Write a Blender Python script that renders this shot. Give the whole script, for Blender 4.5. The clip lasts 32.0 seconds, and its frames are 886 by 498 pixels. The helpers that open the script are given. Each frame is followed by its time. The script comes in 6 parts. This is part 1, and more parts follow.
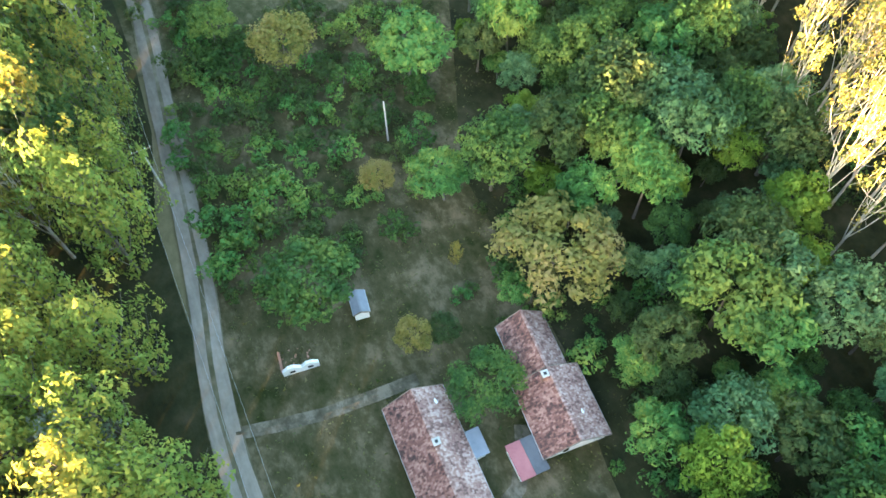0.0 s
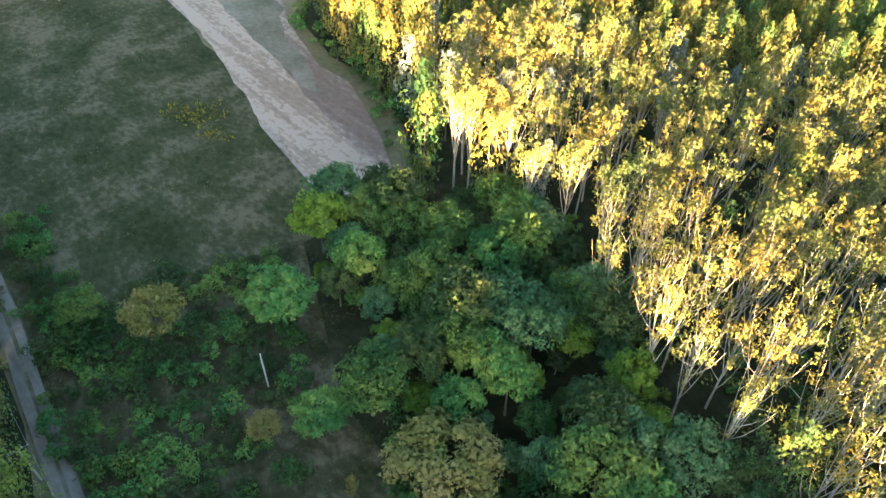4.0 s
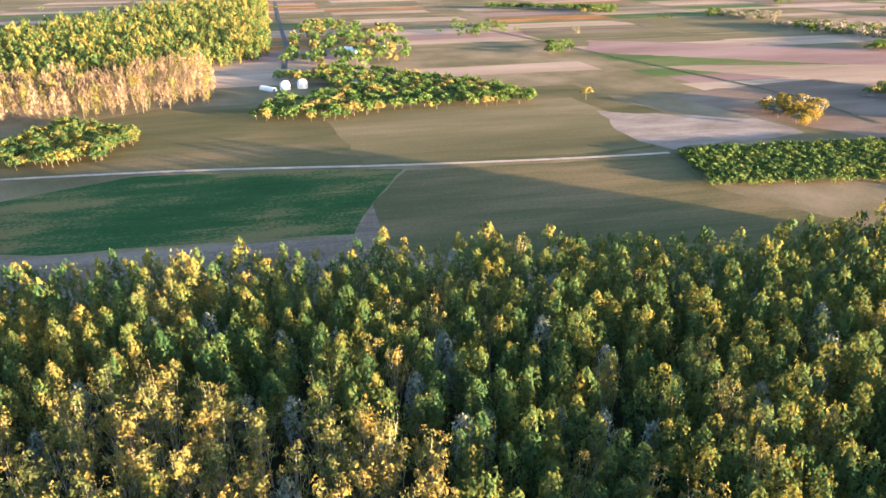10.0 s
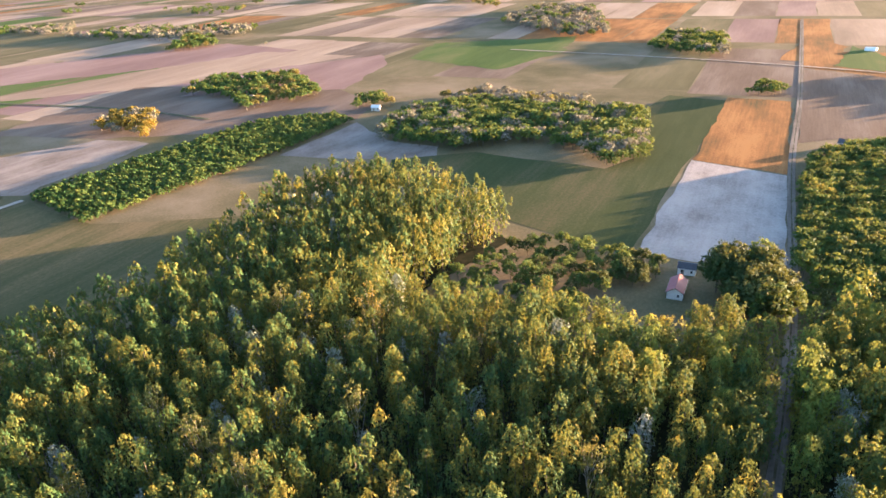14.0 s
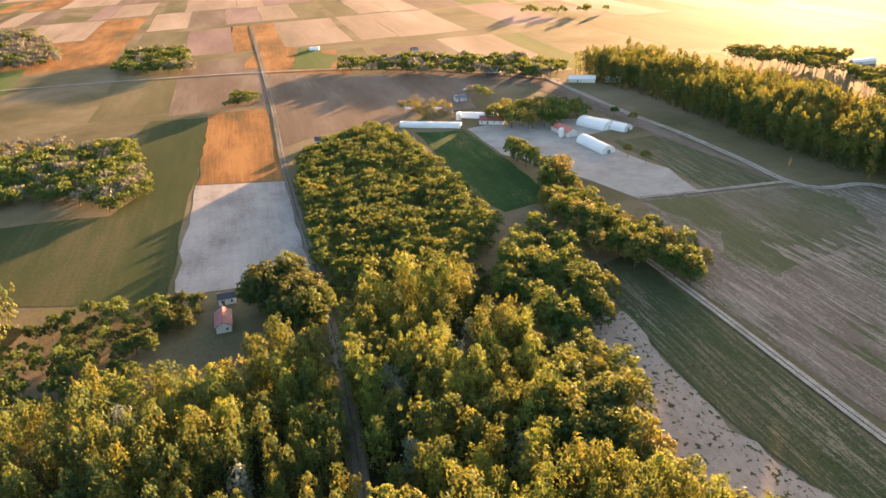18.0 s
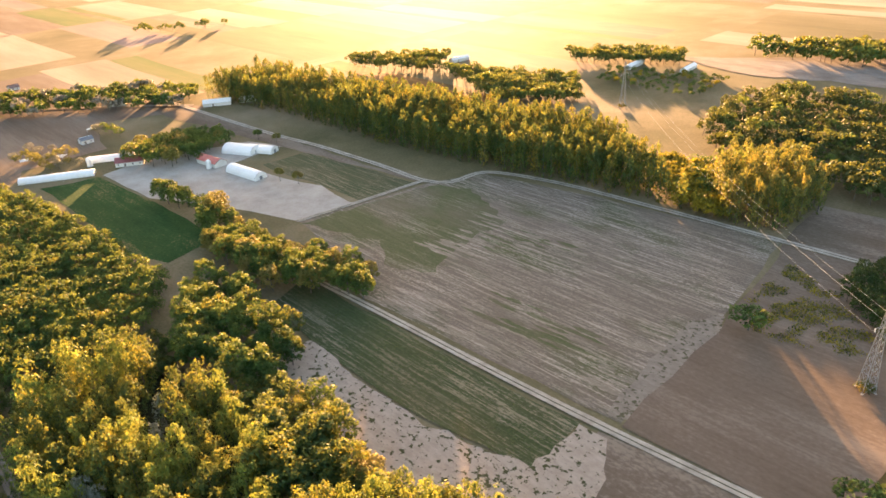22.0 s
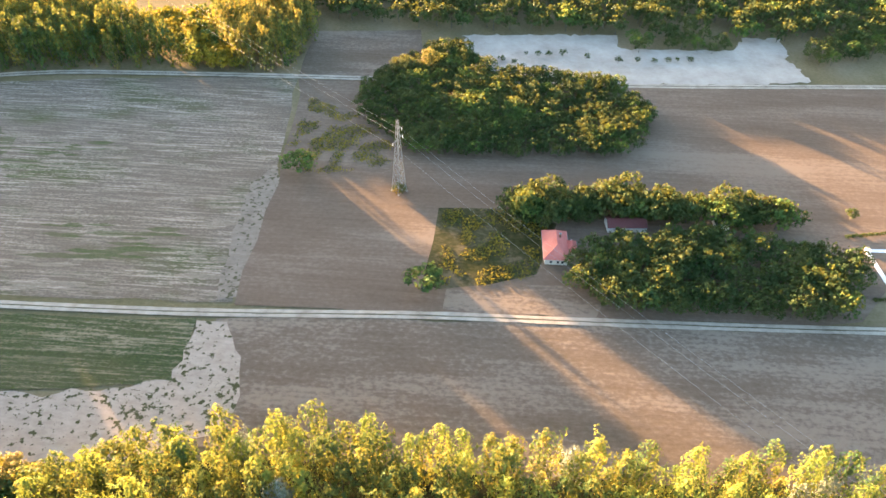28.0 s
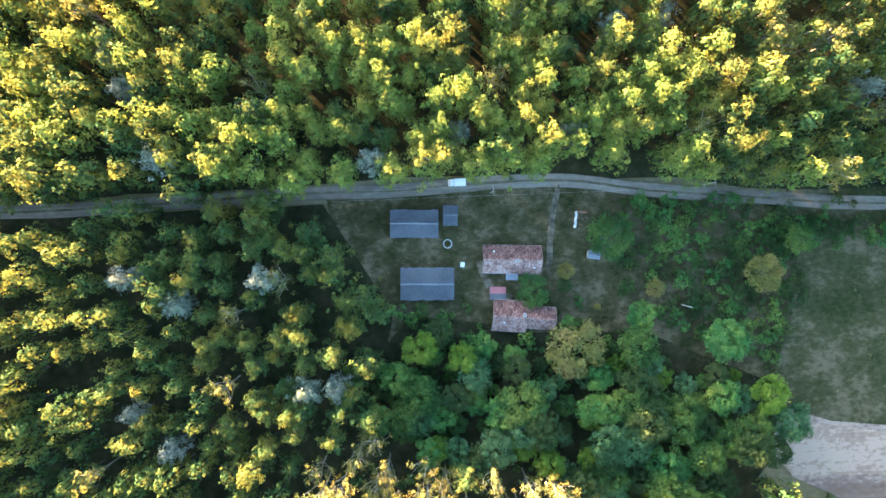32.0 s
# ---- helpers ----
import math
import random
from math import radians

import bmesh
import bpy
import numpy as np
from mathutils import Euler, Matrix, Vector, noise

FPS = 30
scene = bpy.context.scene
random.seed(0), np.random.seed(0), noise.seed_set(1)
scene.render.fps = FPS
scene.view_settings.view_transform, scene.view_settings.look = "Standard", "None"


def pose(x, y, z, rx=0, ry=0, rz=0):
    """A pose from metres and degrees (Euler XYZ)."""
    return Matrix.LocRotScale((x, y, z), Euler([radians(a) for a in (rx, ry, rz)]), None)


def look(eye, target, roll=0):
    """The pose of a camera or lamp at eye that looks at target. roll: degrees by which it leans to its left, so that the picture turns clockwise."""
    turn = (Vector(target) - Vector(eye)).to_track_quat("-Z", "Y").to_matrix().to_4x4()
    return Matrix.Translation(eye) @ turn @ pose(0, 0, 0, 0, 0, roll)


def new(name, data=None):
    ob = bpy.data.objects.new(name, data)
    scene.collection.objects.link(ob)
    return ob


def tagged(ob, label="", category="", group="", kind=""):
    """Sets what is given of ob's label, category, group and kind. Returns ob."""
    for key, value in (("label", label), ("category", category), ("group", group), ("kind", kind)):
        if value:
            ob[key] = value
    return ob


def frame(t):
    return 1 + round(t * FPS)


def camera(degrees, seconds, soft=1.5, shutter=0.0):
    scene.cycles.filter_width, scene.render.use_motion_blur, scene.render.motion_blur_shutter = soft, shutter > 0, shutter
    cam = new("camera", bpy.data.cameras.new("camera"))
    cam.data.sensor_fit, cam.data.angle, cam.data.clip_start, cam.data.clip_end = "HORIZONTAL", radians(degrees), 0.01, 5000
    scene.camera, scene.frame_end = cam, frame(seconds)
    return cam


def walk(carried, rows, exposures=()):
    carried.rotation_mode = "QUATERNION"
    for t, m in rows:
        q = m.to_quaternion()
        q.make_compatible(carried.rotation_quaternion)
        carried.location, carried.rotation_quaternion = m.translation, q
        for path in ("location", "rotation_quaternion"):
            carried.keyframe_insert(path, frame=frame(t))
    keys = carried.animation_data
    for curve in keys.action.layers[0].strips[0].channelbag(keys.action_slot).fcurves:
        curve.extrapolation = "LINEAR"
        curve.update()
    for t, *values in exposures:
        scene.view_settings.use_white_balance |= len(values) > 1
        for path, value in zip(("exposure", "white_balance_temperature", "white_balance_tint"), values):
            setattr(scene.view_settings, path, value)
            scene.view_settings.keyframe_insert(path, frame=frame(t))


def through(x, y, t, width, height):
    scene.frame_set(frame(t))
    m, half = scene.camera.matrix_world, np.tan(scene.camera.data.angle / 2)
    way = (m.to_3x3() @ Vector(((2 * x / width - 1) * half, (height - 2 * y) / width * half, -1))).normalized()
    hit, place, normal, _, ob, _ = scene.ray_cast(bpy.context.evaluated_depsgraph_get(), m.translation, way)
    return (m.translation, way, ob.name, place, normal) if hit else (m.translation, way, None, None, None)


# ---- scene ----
cam = camera(64.8, 32.0, soft=1.6)
PATH = [
    (0, (0.00, 0.00, 79.95), (0.347, 30.998, 28.579), -1.176),
    (0.5, (-0.25, -0.28, 81.50), (0.414, 31.281, 30.482), -0.831),
    (1, (-0.47, -0.63, 83.07), (0.746, 32.079, 32.787), -0.577),
    (1.5, (-0.66, -1.09, 84.60), (1.660, 33.252, 35.455), -0.284),
    (2, (-0.80, -1.49, 86.04), (3.281, 34.611, 38.291), -0.222),
    (2.5, (-0.81, -1.61, 87.41), (5.028, 36.073, 41.091), -0.209),
    (4.5, (-0.49, -1.33, 92.72), (15.317, 40.746, 52.977), 1.583),
    (5, (-0.35, -1.33, 94.12), (18.406, 41.128, 56.098), 1.377),
    (5.5, (-0.16, -1.47, 95.63), (22.162, 40.830, 59.408), 1.095),
    (6, (-0.08, -1.63, 97.15), (26.115, 40.086, 62.897), 0.917),
    (6.5, (-0.15, -1.70, 98.63), (30.271, 38.928, 66.642), 0.880),
    (7, (-0.26, -1.74, 100.14), (34.425, 37.243, 70.517), 0.812),
    (7.5, (-0.35, -1.75, 101.66), (38.515, 35.048, 74.539), 0.590),
    (8, (-0.43, -1.68, 103.17), (42.522, 32.284, 78.643), 0.468),
    (8.5, (-0.46, -1.42, 104.59), (46.112, 28.316, 81.218), 0.213),
    (9, (-0.44, -1.05, 106.04), (49.323, 23.078, 82.773), -0.027),
    (9.5, (-0.36, -0.59, 107.53), (51.917, 17.364, 84.198), -0.390),
    (10, (-0.30, -0.19, 109.08), (53.739, 11.256, 85.653), -0.696),
    (10.5, (-0.29, 0.13, 110.67), (54.685, 4.760, 87.093), -1.003),
    (11, (-0.33, 0.36, 112.23), (54.735, -1.884, 88.492), -1.291),
    (11.5, (-0.41, 0.52, 113.69), (53.876, -8.557, 89.794), -1.608),
    (12, (-0.47, 0.67, 115.04), (52.185, -15.145, 91.001), -1.730),
    (12.5, (-0.52, 0.78, 116.29), (49.802, -21.140, 92.062), -2.045),
    (13, (-0.59, 0.85, 117.50), (47.467, -25.546, 93.129), -2.356),
    (13.5, (-0.52, 0.81, 118.64), (44.995, -29.629, 94.116), -2.613),
    (14, (-0.36, 0.71, 119.84), (42.230, -33.582, 95.145), -2.813),
    (14.5, (-0.24, 0.59, 121.22), (39.007, -37.344, 96.308), -2.968),
    (16.5, (0.01, 0.15, 127.09), (23.059, -48.868, 101.274), -3.079),
    (17, (-0.05, 0.11, 128.66), (18.456, -50.708, 102.677), -3.128),
    (17.5, (-0.26, 0.18, 130.44), (13.737, -51.967, 104.274), -3.222),
    (18, (-0.56, 0.33, 132.35), (9.048, -52.716, 106.009), -3.227),
    (18.5, (-0.98, 0.50, 134.30), (5.214, -52.994, 107.841), -3.283),
    (19, (-1.45, 0.65, 136.31), (1.409, -53.054, 109.713), -3.347),
    (19.5, (-1.81, 0.70, 138.24), (-2.282, -53.018, 111.519), -3.364),
    (20, (-1.96, 0.62, 140.11), (-5.854, -52.905, 113.273), -3.446),
    (20.5, (-1.90, 0.54, 142.02), (-9.220, -52.579, 115.085), -3.348),
    (21, (-1.78, 0.59, 143.99), (-12.547, -51.877, 116.938), -3.040),
    (21.5, (-1.66, 0.71, 145.95), (-15.845, -50.801, 118.637), -2.765),
    (22, (-1.59, 0.78, 147.82), (-19.117, -49.496, 120.168), -2.500),
    (22.5, (-1.52, 0.70, 149.60), (-22.262, -48.146, 121.607), -2.315),
    (23, (-1.40, 0.52, 151.36), (-25.229, -46.678, 123.006), -2.067),
    (23.5, (-1.21, 0.32, 153.15), (-28.038, -45.008, 124.422), -1.756),
    (24, (-0.98, 0.18, 155.04), (-30.527, -43.059, 125.763), -1.499),
    (24.5, (-0.65, 0.13, 157.02), (-32.670, -40.918, 127.191), -1.175),
    (25, (-0.20, 0.10, 159.08), (-34.492, -38.632, 128.691), -0.911),
    (25.5, (0.32, -0.08, 161.19), (-36.191, -36.273, 130.259), -0.379),
    (27.5, (2.51, -1.15, 169.65), (-37.770, -25.339, 132.339), 1.142),
    (28, (2.86, -1.45, 171.69), (-36.257, -22.008, 131.103), 1.404),
    (28.5, (2.92, -1.80, 173.61), (-34.259, -18.819, 129.701), 1.747),
    (29, (2.82, -2.22, 175.54), (-31.315, -15.965, 128.148), 2.039),
    (29.5, (2.68, -2.62, 177.45), (-26.854, -13.922, 126.457), 2.421),
    (30, (2.60, -2.92, 179.38), (-21.723, -11.833, 125.261), 3.068),
    (30.5, (2.65, -3.07, 181.27), (-15.869, -9.445, 124.562), 4.060),
    (31, (2.76, -3.18, 183.02), (-9.610, -6.835, 124.426), 6.503),
    (31.5, (2.93, -3.32, 184.63), (-3.134, -4.256, 124.947), 14.062),
    (32, (3.12, -3.48, 186.17), (3.317, -1.712, 126.198), 118.862),
]
EXPOSURES = [(0.0, 5.65, 6550, 6), (4.5, 4.48, 5800, 8), (8.0, 3.88, 5500, 14), (13.0, 3.91, 5350, 19), (17.0, 3.63, 6450, 21), (21.0, 3.93, 7400, 24), (25.0, 4.28, 7500, 23), (28.0, 4.54, 6450, 15), (30.0, 4.26, 6000, 12), (31.0, 4.26, 6150, 10), (32.0, 5.23, 5600, 8)]
walk(cam, [(t, look(eye, target, roll)) for t, eye, target, roll in PATH], EXPOSURES)

# ---- light: a low evening sun in the south-south-west, clear sky ----
SUN_AZ, SUN_EL = radians(200), radians(4.2)
world = bpy.data.worlds.new("evening_sky")
scene.world = world
world.use_nodes = True
wn = world.node_tree.nodes
sky = wn.new("ShaderNodeTexSky")
sky.sky_type, sky.sun_disc = "NISHITA", False
sky.sun_elevation, sky.sun_rotation = SUN_EL, SUN_AZ
sky.dust_density, sky.ozone_density = 2.0, 1.5
wn["Background"].inputs["Strength"].default_value = 0.078
world.node_tree.links.new(sky.outputs[0], wn["Background"].inputs["Color"])
sun = new("sun", bpy.data.lights.new("sun", "SUN"))
sun.data.energy, sun.data.angle, sun.data.color = 4.4, radians(0.6), (1.0, 0.6, 0.27)
sun_dir = Vector((math.sin(SUN_AZ) * math.cos(SUN_EL), math.cos(SUN_AZ) * math.cos(SUN_EL), math.sin(SUN_EL)))
sun.matrix_world = look(sun_dir * 600, (0, 0, 0))


# ---- materials ----
def graph(name):
    m = bpy.data.materials.new(name)
    m.use_nodes = True
    t = m.node_tree
    return m, t, t.nodes["Principled BSDF"]


def node(t, kind, **sets):
    n = t.nodes.new(kind)
    for key, value in sets.items():
        n.inputs[key.replace("_", " ")].default_value = value
    return n


def ramp(t, fac, stops):
    n = t.nodes.new("ShaderNodeValToRGB")
    e = n.color_ramp.elements
    while len(e) < len(stops):
        e.new(0.5)
    for el, (p, c) in zip(e, stops):
        el.position, el.color = p, (*c, 1)
    t.links.new(fac, n.inputs[0])
    return n.outputs[0]


def blend(t, fac, a, b, kind="MIX"):
    n = t.nodes.new("ShaderNodeMix")
    n.data_type, n.blend_type = "RGBA", kind
    for sock, v in ((n.inputs[0], fac), (n.inputs[6], a), (n.inputs[7], b)):
        if isinstance(v, (int, float)):
            sock.default_value = v
        elif isinstance(v, tuple):
            sock.default_value = (*v, 1)
        else:
            t.links.new(v, sock)
    return n.outputs[2]


def place(t, angle=0.0, sx=1.0, sy=1.0):
    """World position, turned by an angle in degrees and stretched."""
    g = t.nodes.new("ShaderNodeNewGeometry")
    m = t.nodes.new("ShaderNodeMapping")
    m.vector_type = "POINT"
    m.inputs["Rotation"].default_value = (0, 0, radians(angle))
    t.links.new(g.outputs["Position"], m.inputs["Vector"])
    if sx == sy == 1.0:
        return m.outputs[0]
    s = t.nodes.new("ShaderNodeMapping")
    s.inputs["Scale"].default_value = (sx, sy, 1)
    t.links.new(m.outputs[0], s.inputs["Vector"])
    return s.outputs[0]


def cloud(t, vec, scale, detail=4.0, rough=0.55):
    n = node(t, "ShaderNodeTexNoise", Scale=scale, Detail=detail, Roughness=rough)
    t.links.new(vec, n.inputs["Vector"])
    return n.outputs["Fac"]


def bumped(t, b, height, strength, distance):
    n = node(t, "ShaderNodeBump", Strength=strength, Distance=distance)
    t.links.new(height, n.inputs["Height"])
    t.links.new(n.outputs[0], b.inputs["Normal"])


def soil(name, dark, mid, light, angle=0.0, period=0.0, amount=0.0, big=0.02, rough=0.92, streak=1.0, bump=0.5, grain=0.45):
    """Ground of three colours: patches, fine grain, and rows along an angle."""
    m, t, b = graph(name)
    pos = place(t, angle, 1.0, streak)
    patch = cloud(t, pos, big, 5.0, 0.62)
    fine = cloud(t, place(t, angle, 1.0, 0.6), 0.9, 6.0, 0.7)
    add = t.nodes.new("ShaderNodeMath")
    add.operation = "MULTIPLY_ADD"
    t.links.new(fine, add.inputs[0])
    add.inputs[1].default_value = grain
    t.links.new(patch, add.inputs[2])
    fac = add.outputs[0]
    if period:
        rows = cloud(t, place(t, angle, 1.0 / period, 0.035 / period), 1.0, 3.0, 0.6)
        more = t.nodes.new("ShaderNodeMath")
        more.operation = "MULTIPLY_ADD"
        t.links.new(rows, more.inputs[0])
        more.inputs[1].default_value = amount
        t.links.new(fac, more.inputs[2])
        fac = more.outputs[0]
    off = grain * 0.5 + amount * 0.5
    col = ramp(t, fac, [(0.30 + off, dark), (0.5 + off, mid), (0.72 + off, light)])
    t.links.new(col, b.inputs["Base Color"])
    b.inputs["Roughness"].default_value = rough
    b.inputs["Specular IOR Level"].default_value = 0.05
    bumped(t, b, fac, bump, 0.25)
    return m


def streaky(name, base, green, pale, angle, grow=0.52, bare=0.56):
    """Tilled soil with patches of weeds and pale sandy streaks along the rows."""
    m, t, b = graph(name)
    g = ramp(t, cloud(t, place(t, angle, 1.0, 0.5), 0.028, 5.0, 0.65), [(grow - 0.06, (0, 0, 0)), (grow + 0.1, (1, 1, 1))])
    wide = cloud(t, place(t, angle, 1.0, 0.35), 0.035, 5.0, 0.65)
    thin = cloud(t, place(t, angle, 1.0, 0.035), 1.15, 3.0, 0.6)
    broken = cloud(t, place(t, angle, 1.0, 0.4), 1.6, 6.0, 0.75)
    row = ramp(t, blend(t, 0.48, thin, broken), [(0.49, (0, 0, 0)), (0.58, (1, 1, 1))])
    patchy = ramp(t, wide, [(bare - 0.14, (0.12, 0.12, 0.12)), (bare + 0.06, (1, 1, 1))])
    p = blend(t, 1.0, row, patchy, "MULTIPLY")
    fine = cloud(t, place(t), 1.3, 5.0, 0.7)
    ground_col = ramp(t, fine, [(0.3, tuple(c * 0.75 for c in base)), (0.7, tuple(c * 1.2 for c in base))])
    weed = ramp(t, fine, [(0.3, tuple(c * 0.7 for c in green)), (0.7, tuple(c * 1.3 for c in green))])
    col = blend(t, p, blend(t, g, ground_col, weed), pale)
    t.links.new(col, b.inputs["Base Color"])
    b.inputs["Roughness"].default_value = 0.88
    b.inputs["Specular IOR Level"].default_value = 0.25
    bumped(t, b, thin, 0.5, 0.2)
    return m


def speckled(name, sand, pale, weed, angle):
    """Bare sand with scattered weed patches, thicker in places."""
    m, t, b = graph(name)
    spots = cloud(t, place(t, angle, 1.0, 0.85), 0.55, 3.0, 0.6)
    big = cloud(t, place(t), 0.06, 3.0)
    add = t.nodes.new("ShaderNodeMath")
    add.operation = "MULTIPLY_ADD"
    t.links.new(big, add.inputs[0])
    add.inputs[1].default_value = 0.35
    t.links.new(spots, add.inputs[2])
    mask = ramp(t, add.outputs[0], [(0.74, (0, 0, 0)), (0.79, (1, 1, 1))])
    fine = cloud(t, place(t, angle, 1.0, 0.4), 0.5, 6.0, 0.7)
    t.links.new(blend(t, mask, ramp(t, fine, [(0.35, sand), (0.65, pale)]), weed), b.inputs["Base Color"])
    b.inputs["Roughness"].default_value = 0.9
    b.inputs["Specular IOR Level"].default_value = 0.05
    bumped(t, b, spots, 0.6, 0.3)
    return m


def leafy(name, deep, mid, bright, through=0.38, tree=0.11, glow=(0.26, 0.225, 0.032)):
    """Leaves: colour by tree, by leaf and by patch, with light passing through."""
    m, t, b = graph(name)
    g = t.nodes.new("ShaderNodeNewGeometry")
    by_tree = cloud(t, place(t), tree, 1.0)
    mixer = t.nodes.new("ShaderNodeMath")
    mixer.operation = "MULTIPLY_ADD"
    t.links.new(g.outputs["Random Per Island"], mixer.inputs[0])
    mixer.inputs[1].default_value = 0.3
    t.links.new(by_tree, mixer.inputs[2])
    col = ramp(t, mixer.outputs[0], [(0.45, deep), (0.66, mid), (0.9, bright)])
    t.links.new(col, b.inputs["Base Color"])
    b.inputs["Roughness"].default_value = 0.7
    b.inputs["Specular IOR Level"].default_value = 0.12
    tr = t.nodes.new("ShaderNodeBsdfTranslucent")
    t.links.new(blend(t, 0.45, col, glow), tr.inputs["Color"])
    mx = t.nodes.new("ShaderNodeMixShader")
    mx.inputs[0].default_value = through
    t.links.new(b.outputs[0], mx.inputs[1])
    t.links.new(tr.outputs[0], mx.inputs[2])
    t.links.new(mx.outputs[0], t.nodes["Material Output"].inputs["Surface"])
    return m


def plain(name, dark, light, scale=3.0, rough=0.7, metal=0.0, bump=0.2, dist=0.02, angle=0.0, streak=1.0, soft=0.2):
    m, t, b = graph(name)
    pos = place(t, angle, 1.0, streak)
    a = cloud(t, pos, scale, 6.0, 0.65)
    c = cloud(t, pos, scale * 0.12, 3.0)
    col = blend(t, 0.5, ramp(t, a, [(0.5 - soft, dark), (0.5 + soft, light)]), ramp(t, c, [(0.35, dark), (0.65, light)]))
    t.links.new(col, b.inputs["Base Color"])
    b.inputs["Roughness"].default_value, b.inputs["Metallic"].default_value = rough, metal
    bumped(t, b, a, bump, dist)
    return m


ROW = -24.7   # the fields' rows run along the lane, this many degrees off the y axis

M = {}
M["ground"] = soil("dry_meadow", (0.08, 0.078, 0.036), (0.15, 0.125, 0.068), (0.24, 0.19, 0.125), ROW, big=0.012)
M["meadow"] = soil("rough_meadow", (0.02, 0.026, 0.009), (0.046, 0.046, 0.02), (0.1, 0.083, 0.05), ROW, big=0.07, grain=0.7)
M["yard"] = soil("yard_grass", (0.02, 0.025, 0.008), (0.056, 0.05, 0.024), (0.14, 0.112, 0.07), ROW, big=0.13, grain=0.6)
M["yard_dirt"] = soil("trodden_dirt", (0.05, 0.044, 0.028), (0.1, 0.086, 0.06), (0.16, 0.136, 0.1), ROW, big=0.4, grain=0.8)
# near-black soil: the shade under the crowns is put into its colour
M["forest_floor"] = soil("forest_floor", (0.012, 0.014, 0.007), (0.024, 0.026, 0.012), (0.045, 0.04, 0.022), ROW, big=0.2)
M["crop"] = soil("green_crop", (0.014, 0.046, 0.012), (0.026, 0.07, 0.02), (0.14, 0.12, 0.048), ROW, 1.5, 0.2, big=0.03, streak=0.35, grain=0.6)
M["stubble"] = soil("stubble", (0.1, 0.077, 0.052), (0.145, 0.113, 0.085), (0.21, 0.17, 0.132), ROW, 1.3, 0.24, big=0.03, streak=0.25, grain=0.55)
M["plough"] = soil("ploughed_earth", (0.112, 0.082, 0.058), (0.152, 0.114, 0.084), (0.2, 0.157, 0.12), ROW, 1.4, 0.28, big=0.025, streak=0.2)
M["fallow"] = streaky("weedy_fallow", (0.14, 0.11, 0.08), (0.07, 0.077, 0.03), (0.31, 0.262, 0.212), ROW, 0.56, 0.5)
M["weeds"] = streaky("weed_strip", (0.052, 0.06, 0.022), (0.032, 0.052, 0.015), (0.19, 0.165, 0.11), ROW, 0.47, 0.54)
M["fallow_green"] = streaky("green_fallow", (0.115, 0.1, 0.062), (0.066, 0.078, 0.026), (0.27, 0.23, 0.18), ROW, 0.42, 0.6)
M["fallow_sand"] = streaky("sandy_fallow", (0.19, 0.155, 0.118), (0.07, 0.077, 0.03), (0.31, 0.262, 0.212), ROW, 0.64, 0.38)
M["sand"] = soil("pale_sand", (0.15, 0.123, 0.1), (0.22, 0.187, 0.158), (0.28, 0.245, 0.21), ROW, 2.5, 0.2, big=0.06, streak=0.5)
M["sandweed"] = speckled("weedy_sand", (0.27, 0.224, 0.18), (0.36, 0.303, 0.25), (0.06, 0.062, 0.028), ROW)
M["greenrow"] = soil("green_mown_rows", (0.03, 0.048, 0.016), (0.05, 0.064, 0.024), (0.1, 0.088, 0.044), ROW, 2.5, 0.2, big=0.015, streak=0.25)
M["sandrow"] = soil("sandy_field_rows", (0.13, 0.089, 0.066), (0.18, 0.129, 0.1), (0.28, 0.218, 0.175), ROW, 1.3, 0.28, big=0.06, streak=0.15, grain=0.55)
M["border"] = speckled("sandy_border", (0.17, 0.14, 0.112), (0.24, 0.205, 0.17), (0.085, 0.08, 0.045), ROW)
M["rust"] = soil("rust_coloured_crop", (0.09, 0.07, 0.03), (0.24, 0.115, 0.04), (0.34, 0.17, 0.06), ROW, 1.8, 0.3, big=0.03, streak=0.3)
M["straw"] = soil("straw_field", (0.2, 0.15, 0.105), (0.29, 0.22, 0.155), (0.38, 0.3, 0.22), ROW, 3.0, 0.2, big=0.012, streak=0.2)
M["olive"] = soil("olive_pasture", (0.075, 0.073, 0.034), (0.125, 0.112, 0.056), (0.2, 0.162, 0.095), ROW, 4.0, 0.15, big=0.012, streak=0.25)
M["pasture"] = soil("bright_pasture", (0.05, 0.085, 0.022), (0.075, 0.115, 0.03), (0.13, 0.135, 0.055), ROW, 4.0, 0.2, big=0.015, streak=0.25)
M["verge"] = soil("grassy_verge", (0.05, 0.05, 0.024), (0.1, 0.09, 0.055), (0.17, 0.15, 0.11), ROW, big=0.2)
M["lane"] = soil("dirt_lane", (0.11, 0.094, 0.074), (0.18, 0.155, 0.126), (0.25, 0.218, 0.18), ROW, 0.9, 0.25, big=0.15, streak=0.1, bump=0.3)
M["track"] = soil("sandy_track", (0.25, 0.215, 0.175), (0.35, 0.31, 0.255), (0.45, 0.4, 0.33), ROW, big=0.15)
M["asphalt"] = soil("asphalt", (0.045, 0.046, 0.05), (0.06, 0.062, 0.068), (0.08, 0.08, 0.085), 0, big=0.1, rough=0.7, bump=0.1)
M["thin_grass"] = soil("thin_grass", (0.09, 0.085, 0.055), (0.14, 0.124, 0.086), (0.2, 0.165, 0.125), ROW, big=0.09, grain=0.6)
M["tanrow"] = soil("tan_mown_rows", (0.05, 0.058, 0.023), (0.09, 0.085, 0.038), (0.155, 0.122, 0.064), ROW, 2.5, 0.25, big=0.02, streak=0.25)
